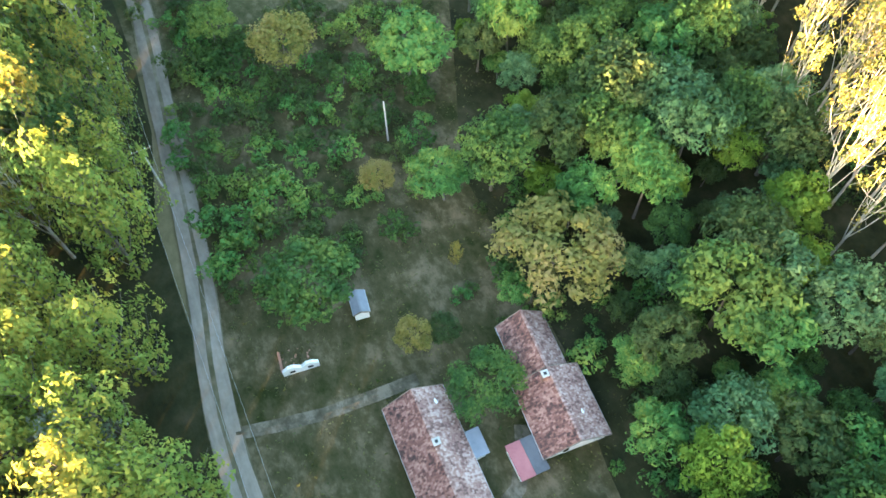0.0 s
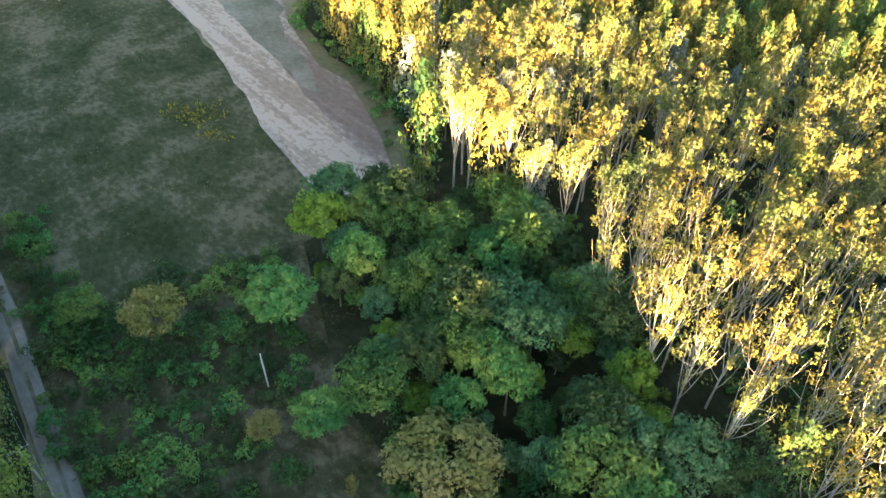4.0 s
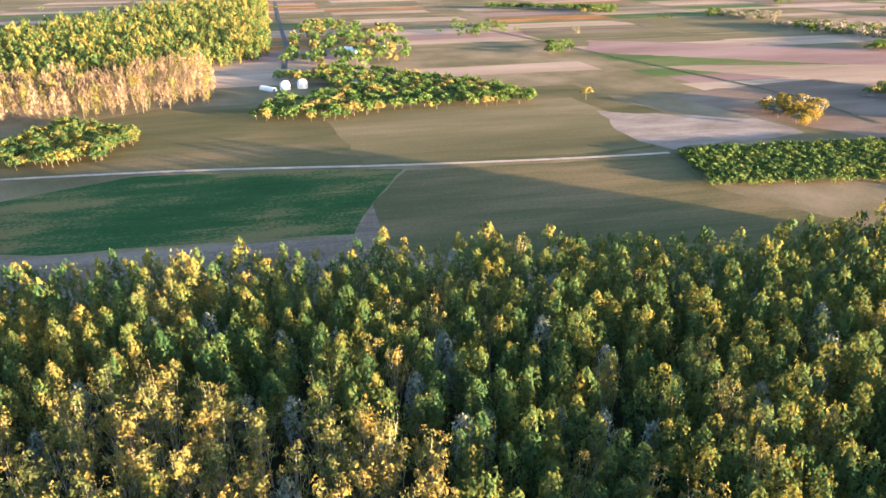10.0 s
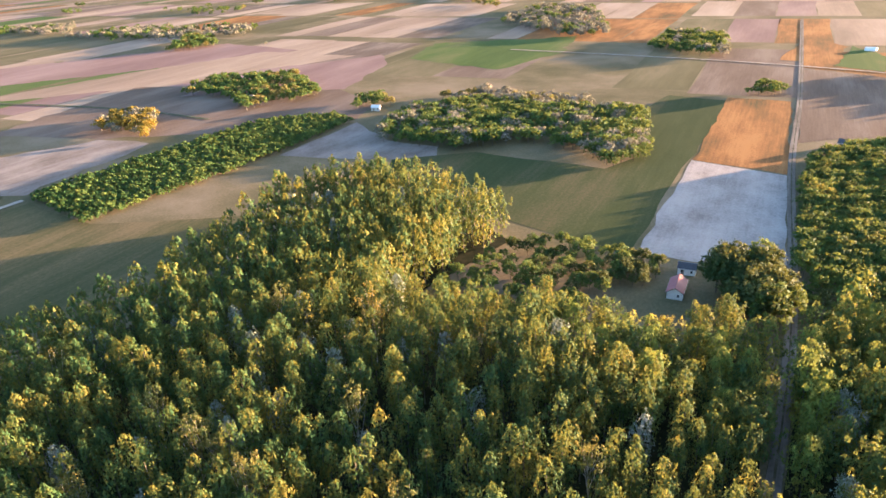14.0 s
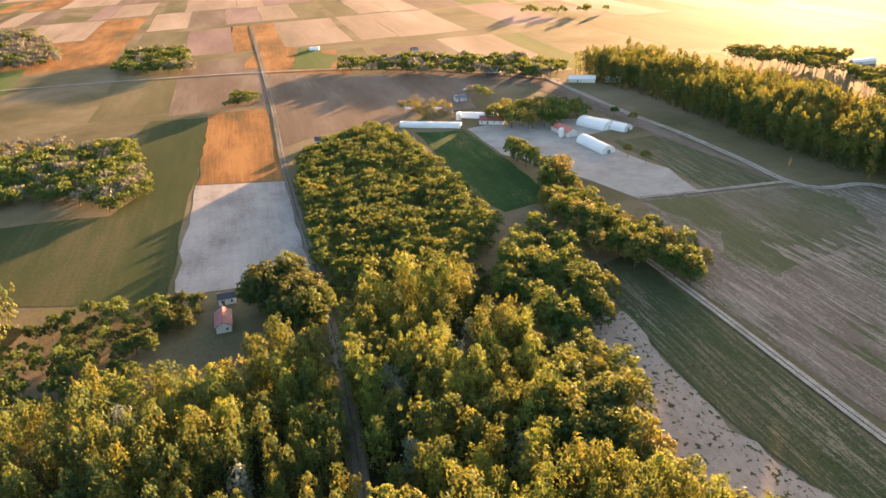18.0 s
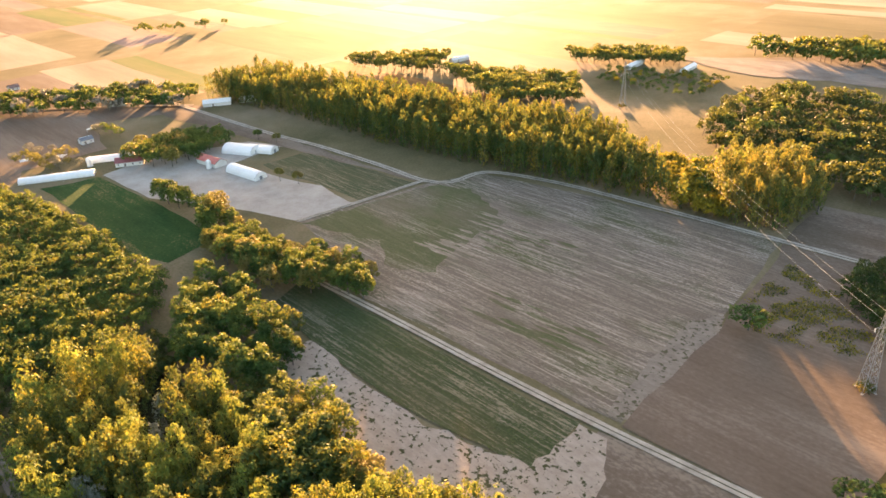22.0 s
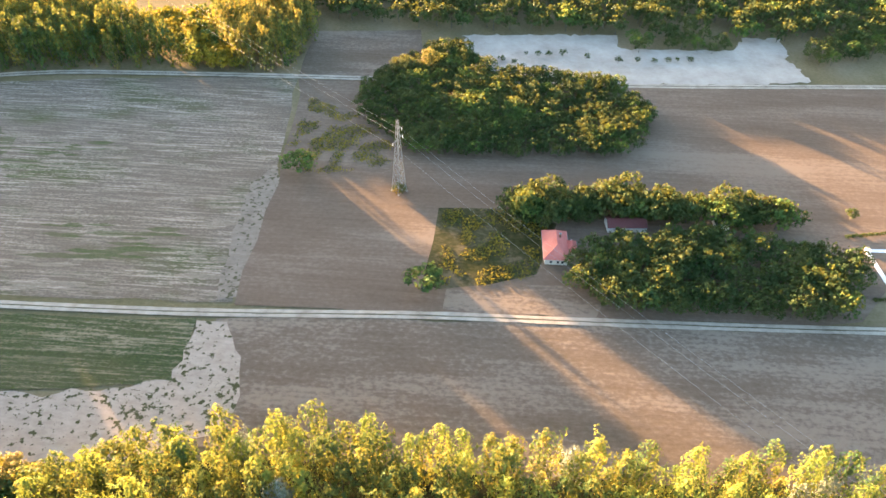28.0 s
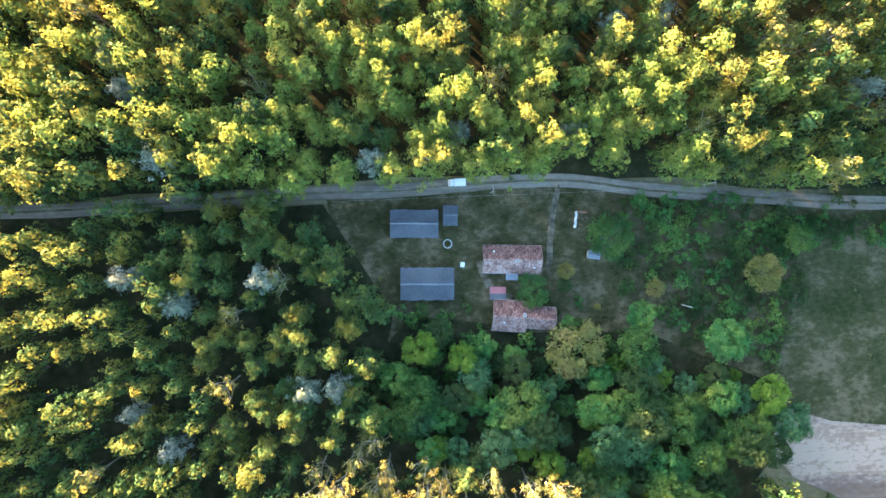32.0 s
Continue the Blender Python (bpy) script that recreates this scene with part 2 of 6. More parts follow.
M["trail"] = soil("trodden_sand", (0.2, 0.14, 0.1), (0.265, 0.192, 0.142), (0.33, 0.25, 0.19), ROW, 1.3, 0.35, big=0.1, streak=0.12, grain=0.7)
M["yellow"] = soil("yellow_stubble", (0.2, 0.15, 0.05), (0.3, 0.22, 0.075), (0.38, 0.29, 0.12), ROW, 3.0, 0.2, big=0.012, streak=0.25)
M["mauve"] = soil("mauve_earth", (0.16, 0.105, 0.092), (0.22, 0.15, 0.13), (0.28, 0.205, 0.175), ROW, 3.0, 0.2, big=0.012, streak=0.25)
M["poplar"] = leafy("poplar_leaves", (0.028, 0.08, 0.033), (0.069, 0.125, 0.037), (0.2, 0.168, 0.031))
M["thin"] = leafy("thinning_poplar_leaves", (0.074, 0.113, 0.038), (0.15, 0.16, 0.047), (0.3, 0.218, 0.048), glow=(0.262, 0.216, 0.03))
M["silver"] = leafy("white_poplar_leaves", (0.12, 0.16, 0.115), (0.19, 0.225, 0.175), (0.29, 0.31, 0.26), 0.2, glow=(0.26, 0.26, 0.18))
# brighter copy of the poplar leaves, with sunlight put into the colour
M["lime"] = leafy("lit_poplar_leaves", (0.1, 0.17, 0.04), (0.18, 0.235, 0.05), (0.28, 0.255, 0.05))
M["blue_green"] = leafy("bluish_green_leaves", (0.032, 0.085, 0.036), (0.066, 0.145, 0.062), (0.13, 0.2, 0.085), 0.3)
M["fresh"] = leafy("fresh_green_leaves", (0.075, 0.15, 0.02), (0.125, 0.21, 0.028), (0.2, 0.26, 0.04), 0.36)
M["white_sand"] = soil("white_sand", (0.3, 0.265, 0.225), (0.37, 0.335, 0.29), (0.43, 0.395, 0.35), ROW, big=0.08)
M["plot"] = soil("grey_sand_plot", (0.22, 0.195, 0.172), (0.34, 0.305, 0.27), (0.41, 0.37, 0.33), ROW, 2.0, 0.2, big=0.045, streak=0.6, grain=0.5)
M["broad"] = leafy("broad_leaves", (0.024, 0.07, 0.022), (0.056, 0.125, 0.033), (0.15, 0.2, 0.045), 0.34)
M["ailanthus"] = leafy("feathered_leaves", (0.032, 0.11, 0.033), (0.075, 0.2, 0.052), (0.21, 0.275, 0.06), 0.34)
M["walnut"] = leafy("yellowing_leaves", (0.115, 0.125, 0.032), (0.19, 0.172, 0.048), (0.26, 0.205, 0.08), 0.3)
M["orange"] = leafy("autumn_leaves", (0.14, 0.13, 0.03), (0.22, 0.17, 0.032), (0.33, 0.22, 0.04), 0.36)
M["bare"] = leafy("sparse_pale_leaves", (0.13, 0.1, 0.068), (0.19, 0.148, 0.1), (0.27, 0.21, 0.14), 0.25, glow=(0.26, 0.18, 0.08))
M["rusty"] = leafy("dark_red_leaves", (0.03, 0.022, 0.015), (0.05, 0.035, 0.02), (0.08, 0.05, 0.025), 0.2, glow=(0.1, 0.05, 0.02))
M["shrub"] = leafy("shrub_leaves", (0.022, 0.052, 0.018), (0.042, 0.075, 0.025), (0.085, 0.105, 0.035), 0.25)
M["greyshrub"] = leafy("grey_shrub_leaves", (0.13, 0.14, 0.1), (0.19, 0.19, 0.14), (0.28, 0.26, 0.21), 0.2, glow=(0.3, 0.26, 0.15))
M["grass"] = leafy("weed_leaves", (0.05, 0.065, 0.022), (0.09, 0.095, 0.035), (0.16, 0.14, 0.07), 0.3)
M["flower"] = leafy("goldenrod", (0.10, 0.11, 0.02), (0.22, 0.18, 0.02), (0.36, 0.27, 0.03), 0.3)
M["bark"] = plain("grey_bark", (0.06, 0.053, 0.042), (0.14, 0.125, 0.1), 2.0, 0.9, bump=0.5)
M["pale_bark"] = plain("pale_poplar_bark", (0.26, 0.24, 0.2), (0.46, 0.43, 0.36), 2.0, 0.85, bump=0.4)

from mathutils.geometry import tessellate_polygon


# ---- mesh helpers ----
def mesh_of(name, verts, quads, material, tris=None):
    """A mesh from arrays of vertices and of four-cornered faces."""
    verts, quads = np.asarray(verts, np.float32), np.asarray(quads, np.int32).reshape(-1, 4)
    tris = np.zeros((0, 3), np.int32) if tris is None else np.asarray(tris, np.int32).reshape(-1, 3)
    me = bpy.data.meshes.new(name)
    me.vertices.add(len(verts))
    me.vertices.foreach_set("co", verts.ravel())
    loops = np.concatenate([quads.ravel(), tris.ravel()])
    me.loops.add(len(loops))
    me.loops.foreach_set("vertex_index", loops)
    me.polygons.add(len(quads) + len(tris))
    starts = np.concatenate([np.arange(len(quads)) * 4, len(quads) * 4 + np.arange(len(tris)) * 3])
    me.polygons.foreach_set("loop_start", starts.astype(np.int32))
    me.update(calc_edges=True)
    me.materials.append(material)
    return me


def part(name, bm, material, parent=None, label=""):
    """Link a bmesh as one mesh object, under a thing or a part."""
    me = bpy.data.meshes.new(name)
    bm.to_mesh(me)
    bm.free()
    me.materials.append(material)
    ob = new(name, me)
    ob.parent = parent
    return tagged(ob, label)


def empty(name, m, label, category, group="", kind=""):
    ob = new(name)
    ob.empty_display_size = 0.5
    ob.matrix_world = m
    return tagged(ob, label, category, group, kind)


def box(x0, y0, z0, x1, y1, z1, bevel=0.0, bm=None):
    bm = bm or bmesh.new()
    got = bmesh.ops.create_cube(bm, size=1.0)["verts"]
    for v in got:
        v.co = Vector((x0 + (v.co.x + 0.5) * (x1 - x0), y0 + (v.co.y + 0.5) * (y1 - y0), z0 + (v.co.z + 0.5) * (z1 - z0)))
    if bevel:
        edges = list({e for v in got for e in v.link_edges})
        bmesh.ops.bevel(bm, geom=edges, offset=bevel, segments=2, affect="EDGES")
    return bm


def rod(a, b, r0, r1=None, sides=6, bm=None):
    """A tapered round bar from a to b."""
    bm = bm or bmesh.new()
    a, b = Vector(a), Vector(b)
    m = Matrix.Translation((a + b) / 2) @ (b - a).to_track_quat("Z", "Y").to_matrix().to_4x4()
    bmesh.ops.create_cone(bm, cap_ends=True, segments=sides, radius1=r0, radius2=r0 if r1 is None else r1, depth=(b - a).length, matrix=m)
    return bm


def prism(points, z0, z1, bm=None):
    """An upright slab over a plan outline."""
    bm = bm or bmesh.new()
    low = [bm.verts.new((x, y, z0)) for x, y in points]
    high = [bm.verts.new((x, y, z1)) for x, y in points]
    n = len(points)
    bm.faces.new(low[::-1])
    bm.faces.new(high)
    for i in range(n):
        bm.faces.new((low[i], low[(i + 1) % n], high[(i + 1) % n], high[i]))
    return bm


def inside(x, y, poly):
    c, n = False, len(poly)
    for i in range(n):
        (xa, ya), (xb, yb) = poly[i], poly[i - 1]
        if (ya > y) != (yb > y) and x < (xb - xa) * (y - ya) / (yb - ya) + xa:
            c = not c
    return c


def wavy(points, step=14.0, sway=1.2, seed=1):
    """A field's outline with a slightly uneven edge."""
    rng, out = random.Random(seed), []
    for i, (xa, ya) in enumerate(points):
        xb, yb = points[(i + 1) % len(points)]
        n = max(1, int(math.hypot(xb - xa, yb - ya) / step))
        for k in range(n):
            f = k / n
            out.append((xa + (xb - xa) * f + rng.uniform(-sway, sway), ya + (yb - ya) * f + rng.uniform(-sway, sway)))
    return out


# ---- ground ----
bm = bmesh.new()
rings = [0, 60, 120, 200, 320, 500, 800, 1300, 2200, 3600, 4900]
last = [bm.verts.new((0, 0, 0))]
for r in rings[1:]:
    ring = [bm.verts.new((r * math.cos(a * math.pi / 32), r * math.sin(a * math.pi / 32), 0)) for a in range(64)]
    for k in range(64):
        q = (k + 1) % 64
        bm.faces.new((last[0], ring[k], ring[q]) if len(last) == 1 else (last[k], ring[k], ring[q], last[q]))
    last = ring
ground = tagged(part("ground", bm, M["ground"]), "dry grassy plain reaching to the horizon", "ground", kind="structure")

LAYER = [0.03]


def field(name, points, material, label, sway=1.2, step=14.0, z=None):
    if z is None:
        LAYER[0] += 0.004
    bm = bmesh.new()
    edge = wavy(points, step, sway, len(name) + len(points))
    vs = [bm.verts.new((x, y, z or LAYER[0])) for x, y in edge]
    for a, b, c in tessellate_polygon([[Vector((x, y, 0)) for x, y in edge]]):
        pa, pb, pc = vs[a].co, vs[b].co, vs[c].co
        up = (pb - pa).cross(pc - pa).z
        if abs(up) > 1e-4:
            bm.faces.new((vs[a], vs[b], vs[c]) if up > 0 else (vs[a], vs[c], vs[b]))
    return tagged(part(name, bm, M[material]), label, "field", kind="structure")


def way(name, points, width, material, label, category="road", rut=True):
    """A road along a line of points, with a raised crown between two ruts."""
    LAYER[0] += 0.004
    pts = [Vector((x, y, 0)) for x, y in points]
    fine = []
    for i in range(len(pts) - 1):
        a, b = pts[max(0, i - 1)], pts[min(len(pts) - 1, i + 2)]
        n = max(2, int((pts[i + 1] - pts[i]).length / 6))
        for k in range(n):
            u = k / n
            p0, p1 = pts[i], pts[i + 1]
            m0, m1 = (p1 - a) / 2, (b - p0) / 2
            fine.append(p0 * (2 * u**3 - 3 * u**2 + 1) + m0 * (u**3 - 2 * u**2 + u) + p1 * (3 * u**2 - 2 * u**3) + m1 * (u**3 - u**2))
    fine.append(pts[-1])
    rng, bm, rows = random.Random(len(points)), bmesh.new(), []
    for i, p in enumerate(fine):
        d = (fine[min(i + 1, len(fine) - 1)] - fine[max(i - 1, 0)]).normalized()
        s = Vector((d.y, -d.x, 0))
        w = width * rng.uniform(0.92, 1.08) / 2
        rows.append([bm.verts.new(p + s * (w * f) + Vector((0, 0, LAYER[0] + h))) for f, h in ((-1, 0), (-0.45, 0.01), (0, 0.06), (0.45, 0.01), (1, 0))])
    for ra, rb in zip(rows, rows[1:]):
        for k in range(4):
            bm.faces.new((ra[k], ra[k + 1], rb[k + 1], rb[k]))
    bm.normal_update()
    for f in bm.faces:
        if f.normal.z < 0:
            f.normal_flip()
    road = tagged(part(name, bm, M["verge" if rut else material]), label, category, kind="structure")
    if rut:
        for side in (-0.27, 0.27):
            bm, rows = bmesh.new(), []
            for i, p in enumerate(fine):
                d = (fine[min(i + 1, len(fine) - 1)] - fine[max(i - 1, 0)]).normalized()
                s = Vector((d.y, -d.x, 0)) * width
                w = rng.uniform(0.17, 0.23)
                rows.append([bm.verts.new(p + s * f + Vector((0, 0, LAYER[0] + 0.066))) for f in (side - w, side + w)])
            for ra, rb in zip(rows, rows[1:]):
                bm.faces.new((ra[0], ra[1], rb[1], rb[0]))
            bm.normal_update()
            for f in bm.faces:
                if f.normal.z < 0:
                    f.normal_flip()
            part("wheel_rut", bm, M[material], road)
    return road


# the far plain: a patchwork of strips laid along and across the lane
rng = random.Random(5)
U, V = Vector((0.418, -0.908)), Vector((0.908, 0.418))
KINDS = ["straw", "olive", "stubble", "plough", "straw", "olive", "straw", "olive", "pasture", "olive", "mauve", "straw", "rust"]
for su in range(-9, 10):
    for sv in range(-9, 10):
        c = U * (su * 230 + rng.uniform(-20, 20)) + V * (sv * 260)
        if c.length < 640 or c.length > 2300:
            continue
        w = 0.0
        while w < 240:
            d = rng.uniform(28, 85)
            kind = rng.choice(KINDS)
            a, b = c + V * (w - 120), c + V * (min(w + d, 250) - 120)
            h = U * rng.uniform(95, 113)
            if rng.random() < 0.82:
                field("field", [tuple(a - h), tuple(b - h), tuple(b + h), tuple(a + h)], kind, {"straw": "pale straw-coloured harvested field", "olive": "olive green pasture strip", "stubble": "tan stubble field with rows", "plough": "mauve-brown ploughed field", "rust": "rust-coloured dry crop field", "mauve": "pinkish mauve ploughed strip", "pasture": "bright green pasture strip"}[kind], 2.0, 60, rng.choice((0.012, 0.018, 0.024)))
            w += d

field("field_east_meadow", [(160, 330), (300, 420), (480, 330), (640, 20), (520, -60), (430, -40), (395, 4), (335, 213), (270, 395), (200, 300)], "tanrow", "short olive meadow beside the sandy track", 3)
field("field_crop", [(262, 285), (319, 238), (353, 130), (357, 97), (301, 98), (261, 94), (217, 210), (208, 258)], "crop", "dark green low crop field")
field("field_edge", [(176, 300), (205, 250), (216, 205), (258, 92), (301, 97), (252, 76), (215, 90), (190, 150), (150, 220)], "stubble", "grey-tan mown strip along the wood")
field("field_tan", [(301, 97), (355, 96), (408, -50), (350, -66), (300, -130), (250, -60), (240, 20), (250, 76)], "tanrow", "tan and green mown field")
# outline of the sunlit meadow patch; the sunlight is put into its paler colour
field("field_sunny", [(478, 190), (578, 15), (520, -20), (431, -40), (405, 4), (365, 122)], "olive", "sunlit part of the meadow, its light put into a paler colour")
field("field_salt", [(527, -3), (441, -30), (425, -50), (480, -140), (520, -118)], "sand", "pale bare sandy field", 3)
field("field_salt_b", [(385, -186), (420, -262), (365, -250), (325, -262), (300, -236), (325, -226), (355, -205)], "sand", "pale bare sandy field", 3)
field("field_mauve", [(520, -118), (600, -60), (700, -200), (560, -330), (450, -300), (425, -265), (470, -180)], "plough", "mauve-brown ploughed field", 3)
field("field_east_rows", [(325, -226), (285, -185), (215, -205), (150, -215), (200, -337), (255, -480), (300, -470), (285, -405), (225, -330), (225, -295), (300, -270)], "greenrow", "brown-green field with tractor lines")
field("verge_north", [(134, 344), (160, 280), (198, 260), (244, 261), (192, 286), (165, 355)], "greenrow", "green grass below the northern copse", 2)
field("field_green_road", [(151, 444), (181, 420), (225, 456), (181, 521)], "crop", "dark green field beside the asphalt road", 2)
field("field_yellow", [(303, 833), (425, 723), (374, 645), (314, 594), (240, 671)], "yellow", "yellow harvested field beyond the road", 3)
field("field_mauve_strip", [(983, 7), (916, -390), (770, -415), (801, -228), (860, 10)], "mauve", "pinkish mauve ploughed strip", 3)
field("field_peach_strip", [(756, -46), (789, -224), (800, -384), (675, -435), (682, -238)], "straw", "peach-coloured harvested strip", 3)
field("field_mauve_low", [(618, -214), (687, -322), (657, -453), (602, -423), (525, -321)], "mauve", "pinkish mauve ploughed strip", 3)
field("field_pylon_weeds", [(-174, -160), (-188, -178), (-226, -195), (-224, -165), (-207, -126), (-196, -122), (-184, -140)], "meadow", "rough weedy ground beside the thicket")
field("field_bright", [(670, -543), (564, -679), (499, -570), (485, -467), (609, -456)], "pasture", "bright green pasture", 4)
field("field_sand", [(199, -338), (149, -347), (103, -250), (100, -240), (129, -226), (148, -219)], "plot", "pale grey ploughed sand plot")
field("field_rust", [(262, -487), (222, -503), (160, -368), (150, -349), (199, -340)], "rust", "rust-orange dry crop field")
field("field_mauve_south", [(277, -630), (173, -405), (150, -440), (107, -456), (110, -475), (60, -500), (73, -566), (-20, -574), (60, -610)], "plough", "mauve-brown ploughed field beside the lane", 2)
field("field_orange", [(307, -654), (263, -661), (291, -759), (350, -802)], "rust", "rust-orange crop beside the cross track", 2)
field("field_green_hamlet", [(257, -653), (215, -646), (224, -705), (287, -766)], "pasture", "green garden plot at the hamlet", 2)
field("field_green_farm", [(92, -437), (62, -443), (28, -385), (0, -325), (23, -308), (40, -325)], "crop", "dark green meadow behind the farm")
field("farm_yard", [(59, -446), (33, -393), (-6, -361), (-40, -326), (-69, -337), (-60, -369), (-14, -428), (-50, -450), (-30, -470), (34, -465)], "white_sand", "pale trodden sandy farm yard")
field("field_plot", [(-32, -420), (-62, -431), (-108, -351), (-75, -338)], "weeds", "dark vegetable plot beside the farm")
field("field_west_lane", [(-20, -540), (-110, -352), (-62, -428), (20, -560), (40, -620)], "stubble", "tan field along the poplar belt", 2)
field("field_fallow", [(-53, -236), (-40, -325), (-114, -346), (-150, -346), (-229, -229), (-236, -210), (-164, -166), (-113, -143), (-104, -137)], "fallow", "weedy fallow field with pale sand streaks")
field("fallow_green", [(-40, -324), (-115, -343), (-133, -327), (-135, -282), (-98, -265), (-84, -247), (-66, -260), (-70, -288)], "fallow_green", "green weeds on the far part of the fallow", 2.0, 5)

# ragged strips of weeds and bare sand along the rows of the fallow
strips = random.Random(29)
ALONG, ACROSS = Vector((-0.458, 0.889)), Vector((0.889, 0.458))
for cx, cy, reach, side, count, sort in ((-106, -197, 20, 11, 22, "green"), (-130, -256, 16, 15, 20, "green"), (-76, -214, 30, 9, 30, "sand"), (-132, -160, 9, 24, 26, "sand"), (-112, -275, 8, 26, 16, "sand"), (-150, -240, 26, 16, 16, "sand"), (-66, -226, 16, 5, 10, "sand")):
    for k in range(count):
        mid = Vector((cx, cy)) + ALONG * strips.uniform(-reach, reach) + ACROSS * strips.uniform(-side, side)
        long, slim = strips.uniform(4, 15), strips.uniform(0.35, 1.5)
        ring = [mid - ALONG * long, mid - ALONG * long * 0.4 + ACROSS * slim, mid + ALONG * long * 0.5 + ACROSS * slim * 0.8, mid + ALONG * long, mid + ALONG * long * 0.3 - ACROSS * slim, mid - ALONG * long * 0.5 - ACROSS * slim * 0.9]
        field("fallow_" + sort, [tuple(p) for p in ring], "fallow_" + sort, "strip of green weeds along the rows" if sort == "green" else "strip of bare pale sand along the rows", 0.45, 3, LAYER[0] + 0.002 + 0.0006 * k)
    LAYER[0] += 0.018

field("field_border", [(-173, -172), (-162, -163), (-135, -150), (-108, -136), (-103, -142), (-132, -160), (-158, -174)], "border", "pale sandy border of the fallow field", 0.9, 4)
field("field_grey", [(-104, -136), (-163, -164), (-236, -208), (-378, 50), (-330, 90), (-199, 50), (-133, -76)], "plough", "smooth grey-brown tilled field")
field("field_north_west", [(-97, -137), (-131, -74), (-198, 52), (-230, 120), (-165, 140), (-100, 10), (-58, -108), (-66, -120)], "stubble", "brown harvested field beside the poplar strip")
field("field_weed_strip", [(-32, -266), (-13, -251), (-26, -216), (-46, -170), (-71, -129), (-93, -141)], "weeds", "dark green weed strip beside the track")
field("sand_margin", [(-25, -220), (-35, -191), (-49, -160), (-71, -131), (-93, -141), (-97, -133), (-88, -118), (-72, -108), (-62, -108), (-46, -122), (-28, -150), (-14, -190), (-8, -215)], "sandweed", "bare pale sand margin with weeds", 1.0, 4)
field("sand_corner", [(-282, -233), (-312, -184), (-287, -167), (-252, -180), (-238, -211)], "stubble", "grey harvested plot at the wood")
field("sand_clearing", [(-286, -145), (-319, -161), (-362, -90), (-347, -82), (-377, -28), (-394, -28), (-404, -9), (-379, -1), (-363, 13), (-343, -13), (-314, -64), (-300, -100)], "white_sand", "bare white sand clearing with bushes", 1.5, 3)
field("yard_west", [(-182, -101), (-195, -77), (-196, -58), (-166, -53), (-154, -65), (-144, -80), (-146, -88)], "meadow", "overgrown garden with yellow weeds")
field("dark_plot", [(-144, -78), (-168, -42), (-164, -29), (-156, -29), (-136, -75)], "stubble", "dark dug plot beside the garden")
field("far_west_field", [(-416, -540), (-436, -453), (-516, -347), (-610, -170), (-640, -60), (-760, -90), (-701, -202), (-565, -449)], "sand", "wide pale harvested field", 4)
field("meadow_north", [(-60, 110), (-46, 80), (-12, 92), (8, 100), (14, 108), (-14, 198), (-30, 255), (-90, 300), (-120, 240)], "meadow", "dark rough meadow beside the lane", 2)
field("field_north_track", [(10, 103), (18, 104), (26, 115), (26, 131), (24, 153), (16, 165), (12, 191), (14, 215), (12, 273), (-20, 330), (-30, 255), (-14, 194), (0, 141), (6, 117)], "sandrow", "brown sandy field between meadow and wood", 2)
field("north_grass", [(10, 181), (17, 147), (10, 156), (-5, 202), (-13, 243), (13, 236)], "thin_grass", "thin grey-green grass on the sandy field", 1.5, 6)
field("sand_trail", [(12, 105), (20, 107), (24, 113), (14, 140), (5, 173), (-4, 202), (-13, 234), (-29, 269), (-34, 265), (-20, 219), (-11, 186), (-1, 145), (8, 116)], "trail", "pale trodden sand band along the field", 0.8, 5)
field("yard_grass", [(-7, -16), (2, -32), (9, -30), (29, -4), (40, 8), (24, 40), (16, 60), (3, 98), (-20, 96), (-44, 84), (-26, 32)], "yard", "shady overgrown farm yard", 2)
WOOD_A = [(27, 106), (29, 113), (30, 131), (28, 153), (20, 168), (16, 191), (20, 208), (54, 212), (105, 223), (133, 221), (171, 153), (197, 83), (221, 16), (232, -40), (245, -76), (278, -125), (284, -150), (278, -177), (247, -189), (217, -196), (192, -190), (181, -130), (164, -114), (141, -126), (113, -149), (95, -165), (80, -190), (26, -78), (5, -32), (24, -4), (36, -2), (50, 6), (54, 24), (48, 38), (46, 48), (46, 62), (48, 74), (44, 86), (35, 98)]
WOOD_B = [(71, -196), (61, -212), (43, -225), (31, -223), (22, -212), (9, -195), (0, -165), (-5, -130), (-34, -126), (-51, -110), (-71, -76), (-85, -46), (-96, -22), (-110, 9), (-125, 32), (-131, 55), (-118, 72), (-100, 110), (-75, 160), (-62, 116), (-48, 84), (-33, 40), (-9, -16), (16, -64), (44, -126)]
# floor sheets under the trees, canopy shade painted into their soil
field("grove_floor", [(14, 34), (24, 2), (38, -4), (54, 2), (58, 30), (52, 60), (50, 88), (36, 102), (20, 106), (2, 98), (4, 60)], "forest_floor", "grove floor coloured dark for canopy shade", 1)
field("forest_floor_a", WOOD_A, "forest_floor", "woodland floor coloured dark for canopy shade", 1)
field("forest_floor_b", WOOD_B, "forest_floor", "woodland floor coloured dark for canopy shade", 1)

